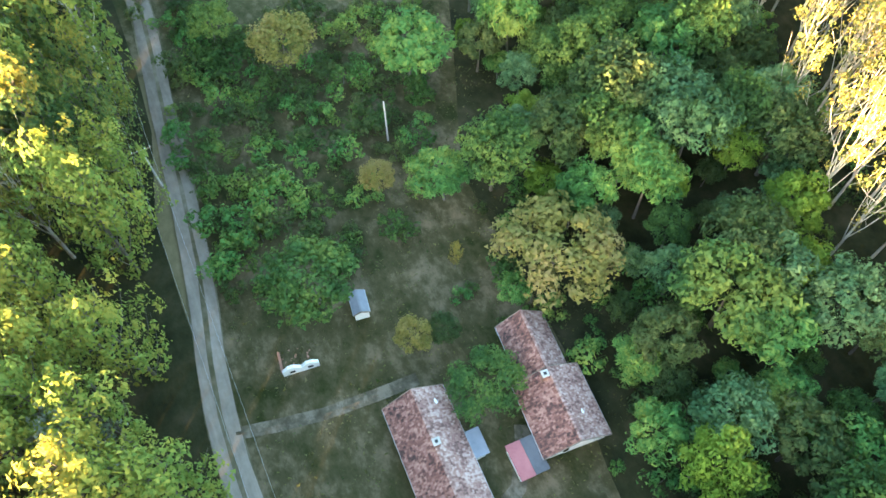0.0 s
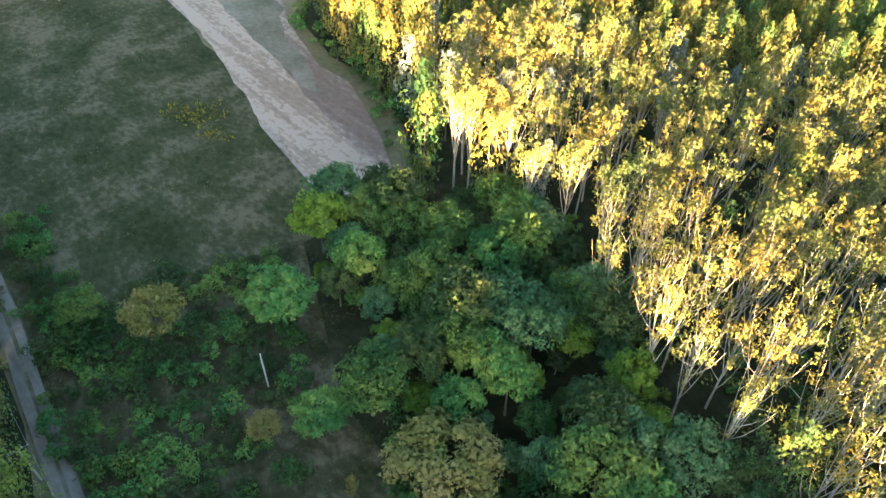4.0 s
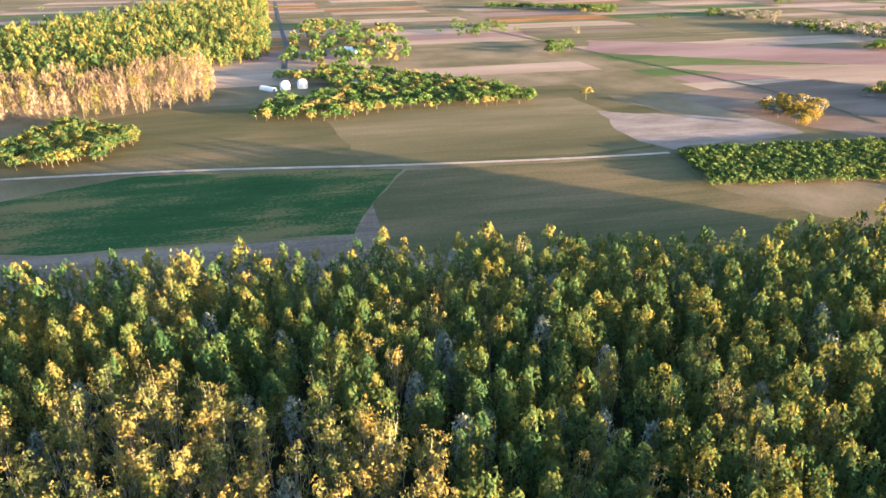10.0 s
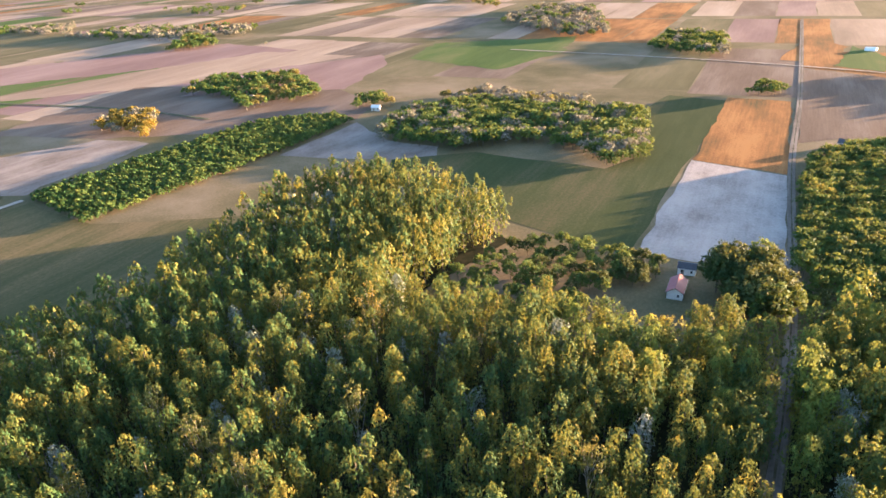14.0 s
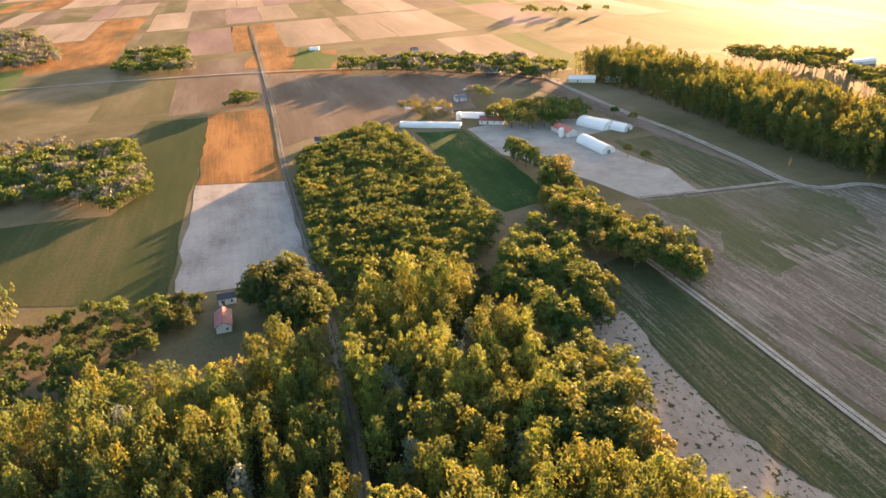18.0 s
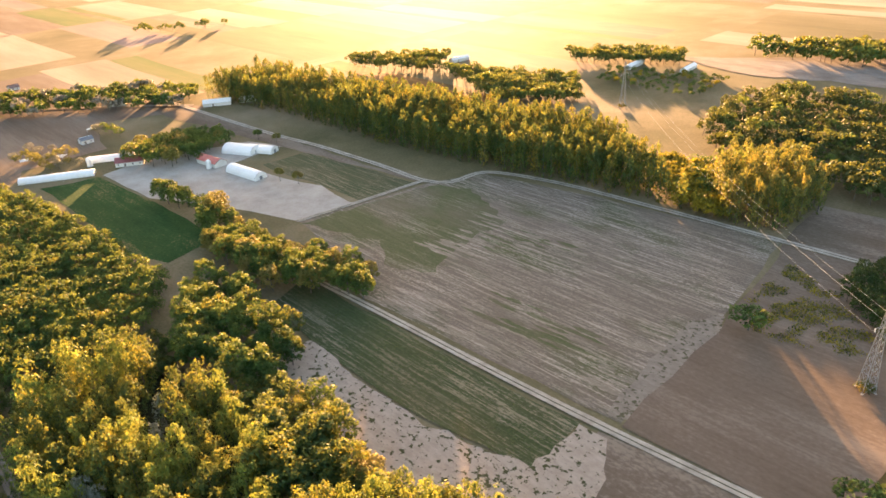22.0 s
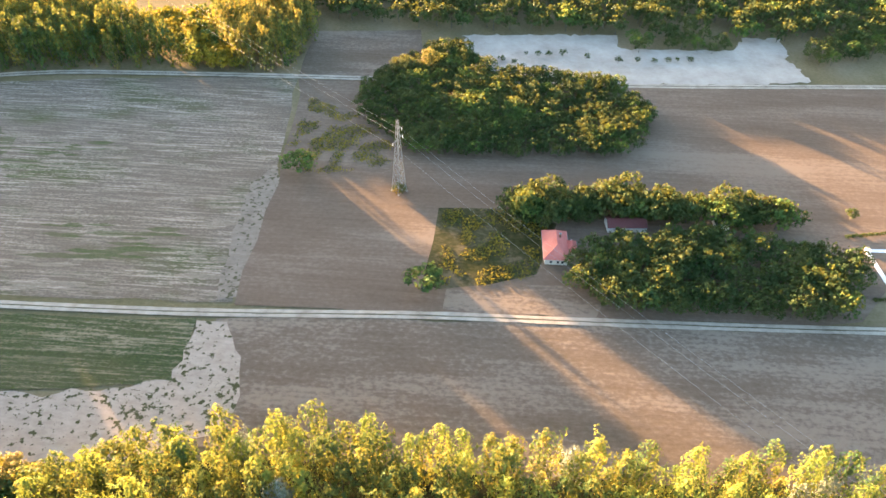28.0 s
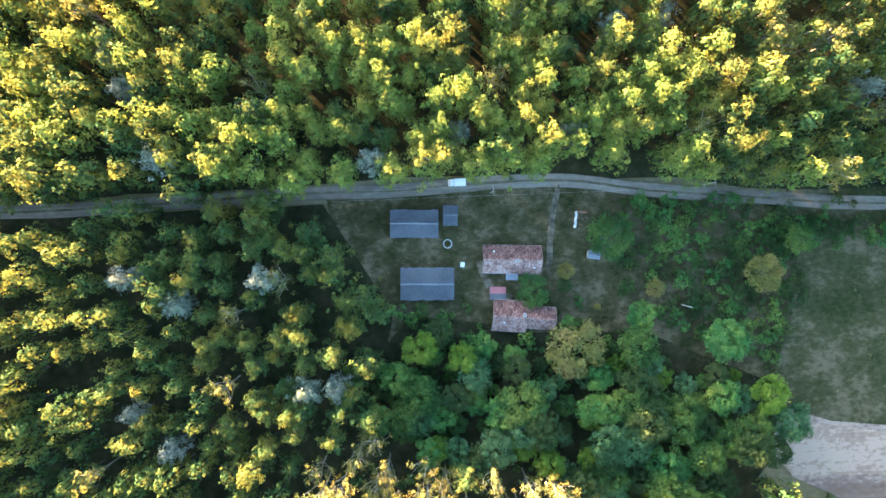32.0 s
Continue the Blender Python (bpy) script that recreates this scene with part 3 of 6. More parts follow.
way("lane", [(-140, 300), (-84, 180), (-52, 104), (-42, 76), (-32, 47), (-26, 26), (-16, 4), (-6, -15), (4, -37), (21, -71), (38, -106), (62, -165), (85, -217), (107, -263), (132, -314), (165, -384), (215, -498), (278, -635), (420, -940)], 3.8, "lane", "pale grey dirt lane with two ruts")
way("field_track", [(-10, -300), (-30, -272), (-50, -235), (-81, -172), (-100, -135), (-131, -78), (-160, -20), (-198, 54), (-250, 150)], 3.6, "track", "pale two-rut field track")
way("far_track", [(20, -610), (-43, -487), (-71, -440), (-99, -385), (-114, -352), (-128, -342), (-152, -347), (-179, -317), (-202, -277), (-238, -209), (-310, -69), (-374, 43), (-440, 160)], 4.2, "track", "pale sandy track bending round the field")
way("plot_track", [(-114, -351), (-69, -336), (-38, -327)], 3.0, "track", "sandy track round the vegetable plot")
way("east_track", [(240, 440), (268, 398), (295, 323), (334, 213), (364, 101), (395, 4), (415, -48)], 3.8, "track", "white sandy track across the meadow", rut=False)
way("paved_road", [(-120, 280), (-5, 337), (41, 358), (110, 385), (198, 420), (250, 432), (306, 434), (350, 455), (400, 500)], 6.0, "asphalt", "grey asphalt country road", rut=False)
way("paved_road_east", [(690, 312), (765, 343), (845, 375), (1140, 515), (1735, 791)], 6.0, "asphalt", "straight grey road beside the plantation", rut=False)
way("north_track", [(110, 385), (136, 338), (145, 308), (157, 272)], 5.0, "track", "pale dirt track at the wood's edge")
way("cross_track", [(560, -560), (430, -600), (278, -635), (140, -640), (0, -585)], 4.0, "track", "sandy cross track")
way("garden_path", [(-24, 24), (-14, 26), (-3, 30)], 1.6, "yard_dirt", "trodden sandy garden path", "path", False)
way("yard_path", [(3, 12), (8, 17), (9, 24)], 1.8, "yard_dirt", "grey trodden path between the houses", "path", False)
way("field_ditch", [(1200, 220), (923, 40), (647, -139), (514, -194)], 4.0, "weeds", "dark weedy ditch between the fields", "ditch", False)


# ---- trees ----
def tube(path, radii, sides):
    path = np.asarray(path, float)
    d = np.gradient(path, axis=0)
    d /= np.linalg.norm(d, axis=1)[:, None] + 1e-9
    side = np.cross(d, np.array([0.31, 0.95, 0.05]))
    side /= np.linalg.norm(side, axis=1)[:, None] + 1e-9
    up = np.cross(d, side)
    a = np.arange(sides) * 2 * np.pi / sides
    ring = np.cos(a)[None, :, None] * side[:, None] + np.sin(a)[None, :, None] * up[:, None]
    v = (path[:, None] + ring * np.asarray(radii)[:, None, None]).reshape(-1, 3)
    i, k = np.meshgrid(np.arange(len(path) - 1), np.arange(sides), indexing="ij")
    q = np.stack([i * sides + k, i * sides + (k + 1) % sides, (i + 1) * sides + (k + 1) % sides, (i + 1) * sides + k], -1).reshape(-1, 4)
    return v, q


def joined(pieces):
    vs, qs, n = [], [], 0
    for v, q in pieces:
        vs.append(v)
        qs.append(q + n)
        n += len(v)
    return np.concatenate(vs), np.concatenate(qs)


def leaves(p, d, face, length, width, rng, whole=True):
    """Leaf sprays at points p, pointing along d and facing face: bent diamonds, or single blades."""
    n = len(p)
    face = face / (np.linalg.norm(face, axis=1)[:, None] + 1e-9)
    d = d - face * (d * face).sum(1)[:, None]
    d = d / (np.linalg.norm(d, axis=1)[:, None] + 1e-9)
    w = np.cross(d, face)
    s = length * rng.uniform(0.6, 1.35, (n, 1))
    b = s * width
    if whole:
        v = np.stack([p - d * s * 0.5, p + w * b * 0.5 - face * b * 0.2, p + d * s * 0.5, p - w * b * 0.5 - face * b * 0.2], 1).reshape(-1, 3)
        return v, np.arange(4 * n).reshape(-1, 4)
    v = np.stack([p - d * s * 0.4 + w * b * 0.6, p + d * s * 0.6, p - d * s * 0.4 - w * b * 0.6], 1).reshape(-1, 3)
    return v, np.arange(3 * n).reshape(-1, 3)


def flames(centres, outs, blades, tall, wide, rng, h):
    """Upright plumes of leaves round given points: places, directions and faces turned out of the crown."""
    n = len(centres)
    shell = centres * np.array([1.0, 1.0, 0.0])
    shell = shell / (np.linalg.norm(shell, axis=1)[:, None] + 0.4)
    shell[:, 2] = (centres[:, 2] / h - 0.6) * 0.9
    size = rng.uniform(0.7, 1.25, (n, 1))
    w = rng.beta(1.5, 1.7, (n, blades)) * 1.6 - 0.6
    body = np.clip(1.0 - np.abs(w + 0.12) ** 1.7, 0.08, 1.0)
    r = wide * size * body * rng.random((n, blades)) ** 0.55
    a = rng.uniform(0, 2 * np.pi, (n, blades))
    ring = np.stack([np.cos(a), np.sin(a), np.zeros_like(a)], -1)
    axis = outs * 0.22 + np.array([0, 0, 1.0])
    q = centres[:, None] + ring * r[..., None] + axis[:, None] * (w * tall * size)[..., None]
    face = ring * 0.6 + shell[:, None] * 0.6 + rng.normal(size=q.shape) * 0.3 + np.array([0, 0, 0.3])
    d = axis[:, None] + ring * 0.4 + rng.normal(size=q.shape) * 0.3
    return q.reshape(-1, 3), d.reshape(-1, 3), face.reshape(-1, 3)


def poplar(seed, h, spread, limbs, brushes, blades, leaf, first=0.3, sides=5, vase=0.0, tall=1.2, wide=0.55, wood_sides=0, aspect=0.45, mantle=0):
    """A slim tree with steep limbs that carry upright brushes of leaves."""
    rng = np.random.default_rng(seed)
    z = np.linspace(0, 1, 6 if sides > 4 else 3)
    sway = rng.normal(size=(2,)) * 0.025 * h
    top = 0.94 if vase < 0.5 else 0.8
    trunk = np.stack([sway[0] * z**2, sway[1] * z**2, z * h * top], 1)
    wood = [tube(trunk, 0.0085 * h * (1 - 0.9 * z) + 0.02, sides)]
    centres, outs = [], []
    for k in range(limbs + 1):
        f = first + (0.86 - first) * (k / limbs) * (1.0 if vase < 0.5 else 0.75)
        a = k * 2.39996 + rng.uniform(-0.5, 0.5)
        base = np.array([sway[0] * f**2, sway[1] * f**2, f * h])
        end = f + (1.02 - f) * rng.uniform(0.35, 0.6) + 0.02
        bell = max(0.1, 1 - abs((end - 0.55) / 0.5) ** 2.2)
        reach = spread * bell * rng.uniform(0.6, 1.2)
        if vase:
            end = rng.uniform(0.72, 1.0)
            reach = spread * rng.uniform(0.25, 1.05) * (1.3 - 0.5 * f)
        if k == limbs:
            end, reach = 0.82, 0.1
        out = np.array([math.cos(a), math.sin(a), 0.0])
        t = np.linspace(0, 1, 4)[:, None]
        rise = np.array([0, 0, max(0.06, end - f) * h])
        limb = base + out * reach * (1.35 * t - 0.35 * t**2) + rise * (0.75 * t + 0.25 * t**2)
        if wood_sides:
            wood.append(tube(limb, np.linspace(0.0036 * h, 0.014, 4), wood_sides))
            if vase:
                for q in (1, 2):
                    twig = limb[q] + rng.normal(size=3) * 0.2
                    tip = limb[q] + rng.normal(size=3) * np.array([1.1, 1.1, 0.3]) + np.array([0, 0, 2.4])
                    wood.append(tube([limb[q], (limb[q] + tip) / 2 + rng.normal(size=3) * 0.12, tip], [0.0018 * h, 0.0012 * h, 0.01], 3))
                    centres.append(tip[None])
                    outs.append(out[None])
        u = rng.uniform(0.35 if not vase else 0.72, 1.06, brushes)[:, None]
        c = base + out * reach * (1.35 * u - 0.35 * u**2) + rise * (0.75 * u + 0.25 * u**2)
        c = c + rng.normal(size=c.shape) * np.array([0.55, 0.55, 0.45]) * (0.4 + 0.25 * spread)
        centres.append(c)
        outs.append(np.repeat(out[None], brushes, 0))
    p, d, face = flames(np.concatenate(centres), np.concatenate(outs), blades, tall, wide, rng, h)
    if mantle:
        g = rng.beta(1.25, 1.15, mantle)
        a, ph = rng.uniform(0, 2 * np.pi, mantle), rng.uniform(0, 6.28, 4)
        lump = 0.95 + 0.3 * np.sin(3 * a + ph[0] + 3 * g) + 0.22 * np.sin(5 * a + ph[1] - 6 * g) + 0.12 * np.sin(8 * a + 14 * g + ph[2])
        r = spread * 1.5 * g**0.5 * (1 - g) ** 0.5 * lump * rng.uniform(0.7, 1.06, mantle)
        low = max(first, 0.0)
        f = low + (1.0 - low) * g
        out = np.stack([np.cos(a), np.sin(a), np.zeros(mantle)], 1)
        p = np.concatenate([p, out * r[:, None] + np.stack([sway[0] * f**2, sway[1] * f**2, f * h], 1)])
        d = np.concatenate([d, out * 0.35 + np.array([0, 0, 1.0]) + rng.normal(size=out.shape) * 0.3])
        face = np.concatenate([face, out + np.array([0, 0, 0.35]) + rng.normal(size=out.shape) * 0.32])
    return joined(wood), leaves(p, d, face, leaf, aspect, rng, False)


def broadleaf(seed, h, spread, n, leaf, clumps, sides=5, low=0.35, flat=1.0, star=0.0, whole=True):
    """A spreading tree: limbs that end in uneven clumps of leaves."""
    rng = np.random.default_rng(seed)
    z = np.linspace(0, 1, 4)
    lean = rng.normal(size=2) * 0.04 * h
    trunk = np.stack([lean[0] * z, lean[1] * z, z * h * 0.6], 1)
    wood = [tube(trunk, 0.022 * h * (1 - 0.65 * z) + 0.02, sides)]
    pts, dirs, faces = [], [], []
    per = max(1, n // clumps)
    for k in range(clumps):
        f = (k + 0.5) / clumps
        el = math.asin(min(0.98, f * 1.2 - 0.25))
        a = k * 2.39996 + rng.uniform(-0.5, 0.5)
        r = rng.uniform(0.62, 0.95)
        c = np.array([math.cos(a) * math.cos(el) * spread * r + lean[0], math.sin(a) * math.cos(el) * spread * r + lean[1], h * (low + (1 - low) * 0.5) + math.sin(el) * h * (1 - low) * 0.48 * r * flat])
        if whole:
            wood.append(tube([trunk[2] * 0.9, (trunk[3] + c) / 2 + np.array([0, 0, -0.05 * h]), c], [0.008 * h, 0.005 * h, 0.01], 3))
        rc = spread * rng.uniform(0.2, 0.44) * (20 / max(12, clumps)) ** 0.4
        nrm = rng.normal(size=(per, 3))
        nrm[:, 2] = np.abs(nrm[:, 2]) * 0.9 - 0.25
        nrm /= np.linalg.norm(nrm, axis=1)[:, None]
        q = c + nrm * rc * rng.normal(0.88, 0.2, (per, 1)) * np.array([1, 1, 0.8])
        pts.append(q)
        tang = np.cross(nrm, rng.normal(size=(per, 3)))
        dirs.append(tang + nrm * 0.3 * rng.random((per, 1)) + np.array([0, 0, -0.15]))
        faces.append(nrm + rng.normal(size=(per, 3)) * 0.4 + np.array([0, 0, 0.2]))
    return joined(wood), leaves(np.concatenate(pts), np.concatenate(dirs), np.concatenate(faces), leaf, 0.7 if not star else 0.4, rng, whole)


def tuft(seed, h, spread, n, leaf):
    rng = np.random.default_rng(seed)
    p = rng.normal(size=(n, 3)) * np.array([spread * 0.5, spread * 0.5, h * 0.3])
    p[:, 2] = np.abs(p[:, 2]) + 0.05
    return None, leaves(p, rng.normal(size=(n, 3)) * 0.6 + np.array([0, 0, 0.7]), rng.normal(size=(n, 3)) + np.array([0, 0, 0.6]), leaf, 0.5, rng, False)


LIB = {}


def variants(key, make, count):
    LIB[key] = [make(i) for i in range(count)]


variants(("poplar", 0), lambda i: poplar(10 + i, 25, 3.8, 22, 2, 34, 0.5, first=0.22, tall=1.7, wide=0.95, wood_sides=3, aspect=0.52, mantle=900), 6)
variants(("edge", 0), lambda i: poplar(20 + i, 24, 4.4, 24, 2, 32, 0.52, first=0.02, tall=1.6, wide=1.0, wood_sides=3, aspect=0.52, mantle=1000), 4)
variants(("poplar", 1), lambda i: poplar(30 + i, 25, 3.5, 11, 1, 20, 0.74, first=0.22, aspect=0.5, sides=3, tall=2.4, wide=0.8, mantle=620), 6)
variants(("edge", 1), lambda i: poplar(40 + i, 24, 4.0, 13, 1, 20, 0.78, first=0.02, aspect=0.5, sides=3, tall=2.3, wide=0.9, mantle=640), 4)
variants(("cotton", 0), lambda i: poplar(45 + i, 23, 5.2, 26, 1, 22, 0.8, first=0.0, aspect=0.55, sides=4, tall=1.9, wide=1.2, mantle=780), 5)
variants(("poplar", 2), lambda i: poplar(50 + i, 23, 3.5, 7, 1, 12, 1.25, first=-0.04, sides=3, tall=2.6, wide=1.1, aspect=0.5, mantle=160), 5)
variants(("poplar", 3), lambda i: poplar(60 + i, 18, 4.2, 4, 1, 5, 2.6, first=0.02, sides=3, tall=2.6, wide=1.4, aspect=0.55, mantle=52), 4)
variants(("thin", 0), lambda i: poplar(70 + i, 26, 4.2, 11, 2, 21, 0.33, first=0.22, vase=1.0, aspect=0.7, tall=1.1, wide=1.1, wood_sides=4), 6)
variants(("thin", 1), lambda i: poplar(80 + i, 26, 3.7, 10, 2, 24, 0.44, first=0.26, vase=1.0, aspect=0.7, sides=4, wood_sides=3, tall=1.15, wide=1.1), 5)
variants(("thin", 2), lambda i: poplar(85 + i, 20, 3.4, 10, 1, 14, 1.05, first=0.06, sides=3, tall=2.4, wide=0.8, mantle=60), 3)
variants(("broad", 0), lambda i: broadleaf(100 + i, 11, 4.4, 4300, 0.4, 34, sides=5, whole=False), 5)
variants(("broad", 1), lambda i: broadleaf(110 + i, 11, 4.6, 660, 0.95, 26, sides=4, low=0.2, whole=False), 5)
variants(("round", 1), lambda i: broadleaf(115 + i, 17.5, 6.2, 1700, 0.85, 42, sides=4, low=-0.12, whole=False), 4)
variants(("broad", 2), lambda i: broadleaf(120 + i, 9, 4.2, 210, 1.35, 13, sides=3, low=0.04, whole=False), 5)
variants(("wood", 2), lambda i: broadleaf(125 + i, 9, 4.4, 250, 1.1, 16, sides=3, low=0.05, whole=False), 5)
variants(("broad", 3), lambda i: broadleaf(130 + i, 9, 4.8, 100, 2.1, 8, sides=3, low=0.0, whole=False), 4)
variants(("ailanthus", 0), lambda i: broadleaf(140 + i, 10, 3.8, 3400, 0.62, 30, sides=5, star=1, whole=False), 5)
variants(("shrub", 1), lambda i: broadleaf(150 + i, 3.2, 1.9, 300, 0.45, 9, sides=3, low=0.05, whole=False), 5)
variants(("shrub", 2), lambda i: broadleaf(160 + i, 4.2, 2.2, 72, 1.2, 6, sides=3, low=0.0, whole=False), 4)
variants(("tuft", 1), lambda i: tuft(170 + i, 0.55, 0.8, 9, 0.42), 5)
variants(("tuft", 0), lambda i: tuft(190 + i, 0.45, 0.7, 9, 0.3), 5)
variants(("tuft", 2), lambda i: tuft(175 + i, 0.9, 1.2, 12, 0.65), 5)
variants(("bush", 1), lambda i: broadleaf(180 + i, 9, 4.2, 460, 0.78, 22, sides=3, low=0.08, whole=False), 5)

MESH = {}


def skin(name, v, f, material):
    if f.shape[1] == 4:
        return mesh_of(name, v, f, material)
    return mesh_of(name, v, np.zeros((0, 4), np.int32), material, f)


def tree_mesh(key, i, leaf_mat, bark):
    got = MESH.get((key, i, leaf_mat, bark))
    if not got:
        wood, leaf = LIB[key][i]
        got = MESH[(key, i, leaf_mat, bark)] = (mesh_of("trunk", *wood, M[bark]), skin("crown", *leaf, M[leaf_mat]))
    return got


WORDS = {"poplar": "tall slim poplar with upright green-yellow brushes", "thin": "tall poplar with pale trunk and thinning leaves", "silver": "silvery grey white poplar", "broad": "dark green broad-leaved tree with rounded crown", "ailanthus": "tree with feathered green leaf fans"}


def tree(name, key, x, y, size, turn, leaf_mat, bark="bark", label="", group="", widen=1.0):
    """One tree that stands by itself: an empty at its foot, a trunk and a crown."""
    i = int(abs(x * 7 + y * 13)) % len(LIB[key])
    t = empty(name, Matrix.LocRotScale((x, y, 0), Euler((0, 0, turn)), (size * widen, size * widen, size)), label, "tree", group)
    for nm, me in zip(("trunk", "crown"), tree_mesh(key, i, leaf_mat, bark)):
        ob = new(nm, me)
        ob.parent = t
    return t


STANDS = {}


def add_to(stand, key, x, y, size, turn, leaf_mat, bark="bark", widen=1.0):
    STANDS.setdefault((stand, leaf_mat, bark, len(LIB[key][0][1][1][0])), []).append((key, x, y, size, turn, widen))


def plant_stands(labels):
    """Each stand becomes one object of kind stuff, its trunks a part of it."""
    for (stand, leaf_mat, bark, _), rows in STANDS.items():
        crowns, trunks = [], []
        for key, x, y, s, turn, widen in rows:
            wood, leaf = LIB[key][int(abs(x * 7 + y * 13)) % len(LIB[key])]
            c, n = math.cos(turn), math.sin(turn)
            m = np.array([[c * widen, n * widen, 0], [-n * widen, c * widen, 0], [0, 0, 1]]) * s
            off = np.array([x, y, 0])
            crowns.append((leaf[0] @ m + off, leaf[1]))
            if wood is not None:
                trunks.append((wood[0] @ m + off, wood[1]))
        ob = tagged(new(stand, skin(stand, *joined(crowns), M[leaf_mat])), labels[stand], labels[stand].split()[-1], kind="stuff")
        if trunks:
            new("trunks", mesh_of("trunks", *joined(trunks), M[bark])).parent = ob


def scatter(poly, step, rng, jitter=0.36):
    """Uneven rows along the lane inside an outline."""
    ps = [Vector(p) for p in poly]
    us, vs = [p.dot(U) for p in ps], [p.dot(V) for p in ps]
    u = min(us)
    while u < max(us):
        v = min(vs)
        while v < max(vs):
            p = U * (u + rng.uniform(-jitter, jitter) * step) + V * (v + rng.uniform(-jitter, jitter) * step)
            if inside(p.x, p.y, poly):
                yield p.x, p.y
            v += step
        u += step


rng = random.Random(11)
BARE = [(30, 102), (44, 86), (48, 74), (46, 48), (54, 26), (50, 6), (70, -12), (110, 30), (120, 90), (80, 130), (40, 140)]
stems = [(x, y, "a") for x, y in scatter(WOOD_A, 6.5, rng)] + [(x, y, "b") for x, y in scatter(WOOD_B, 6.3, rng)]
stems.sort(key=lambda s: math.hypot(s[0] - 5, s[1] - 15))
count = {"poplar": 0, "thin": 0, "silver": 0}
for x, y, side in stems:
    far = math.hypot(x, y)
    kind = "poplar"
    if inside(x, y, BARE):
        kind = "thin" if rng.random() < 0.97 else "poplar"
    elif rng.random() < 0.05:
        kind = "thin"
    if rng.random() < 0.05:
        kind = "silver"
    if rng.random() < (0.03 if side == "b" else 0.12 if kind == "thin" and far < 85 else 0.05):
        continue
    patch = noise.noise(Vector((x * 0.02, y * 0.02, 3.0)))
    mound = 0.22 * noise.noise(Vector((x * 0.045, y * 0.045, 9.0))) - 0.12 if side == "b" and y < -112 else 0.0
    size = (1.0 + mound + 0.16 * patch + rng.uniform(-0.12, 0.07)) * (0.86 if kind == "silver" else 1.06 if side == "b" else 0.88 if x < 70 and y < 0 else 1.0)
    cotton = (side == "b" and y < -100 and x < 62) or (side == "a" and y < -128 and x < 120)
    if cotton and rng.random() < 0.22:
        continue
    poly = WOOD_A if side == "a" else WOOD_B
    rim = not all(inside(x + dx, y + dy, poly) for dx, dy in ((7, 0), (-7, 0), (0, 7), (0, -7)))
    shape = "thin" if kind == "thin" and not (rim and y > 95) else "edge" if rim or (side == "b" and y < -112) else "poplar"
    # some north-tip poplars take the yellower leaves: sunlit gold put into their colour
    mat = "thin" if kind == "poplar" and side == "a" and y > 95 and rng.random() < 0.4 else kind
    # poplars near the lane mostly get the leaf colour with sunlight painted in
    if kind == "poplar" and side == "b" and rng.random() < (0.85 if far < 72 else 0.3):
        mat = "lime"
    bark = "pale_bark" if kind == "thin" else "bark"
    turn = rng.uniform(0, 6.28)
    count[kind] += 1
    if cotton:
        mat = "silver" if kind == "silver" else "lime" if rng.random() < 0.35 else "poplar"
        add_to("cottonwoods", ("cotton", 0), x, y, size * 0.98, turn, mat, bark, 0.9 if kind == "silver" else 1.05)
    elif count[kind] <= (175 if kind == "poplar" else 60) and far < 115:
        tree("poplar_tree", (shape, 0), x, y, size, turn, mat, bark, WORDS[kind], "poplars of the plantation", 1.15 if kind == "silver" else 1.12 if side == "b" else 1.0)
    else:
        lod = 1 if far < 205 else 2
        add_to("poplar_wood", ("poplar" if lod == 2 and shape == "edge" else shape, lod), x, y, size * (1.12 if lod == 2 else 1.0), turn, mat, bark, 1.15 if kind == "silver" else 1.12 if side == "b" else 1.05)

# broad-leaved trees round the houses
GROVE = [(20, 32), (23, 10), (36, 0), (42, -8), (52, 2), (54, 24), (48, 38), (46, 48), (46, 62), (48, 74), (44, 86), (34, 97), (22, 103), (9, 101), (4, 96), (6, 72), (4, 58), (16, 44)]
for x, y in scatter(GROVE, 5.3, rng):
    if math.hypot(x - 13.6, y - 42.5) < 8.5 or math.hypot(x - 13.3, y - 25) < 8:
        continue
    kind = "ailanthus" if rng.random() < 0.5 else "broad"
    leaf = rng.choice([kind, kind, kind, kind, "blue_green", "blue_green", "fresh", "shrub", "shrub"])
    tree("grove_tree", (kind, 0), x, y, rng.choice([0.55, 0.75, 0.9, 1.05, 1.3, 1.4]) * rng.uniform(0.92, 1.08) * (0.85 if y < 34 else 1.0), rng.uniform(0, 6.28), leaf, "bark", WORDS[kind], "trees behind the houses", rng.uniform(0.78, 1.0))
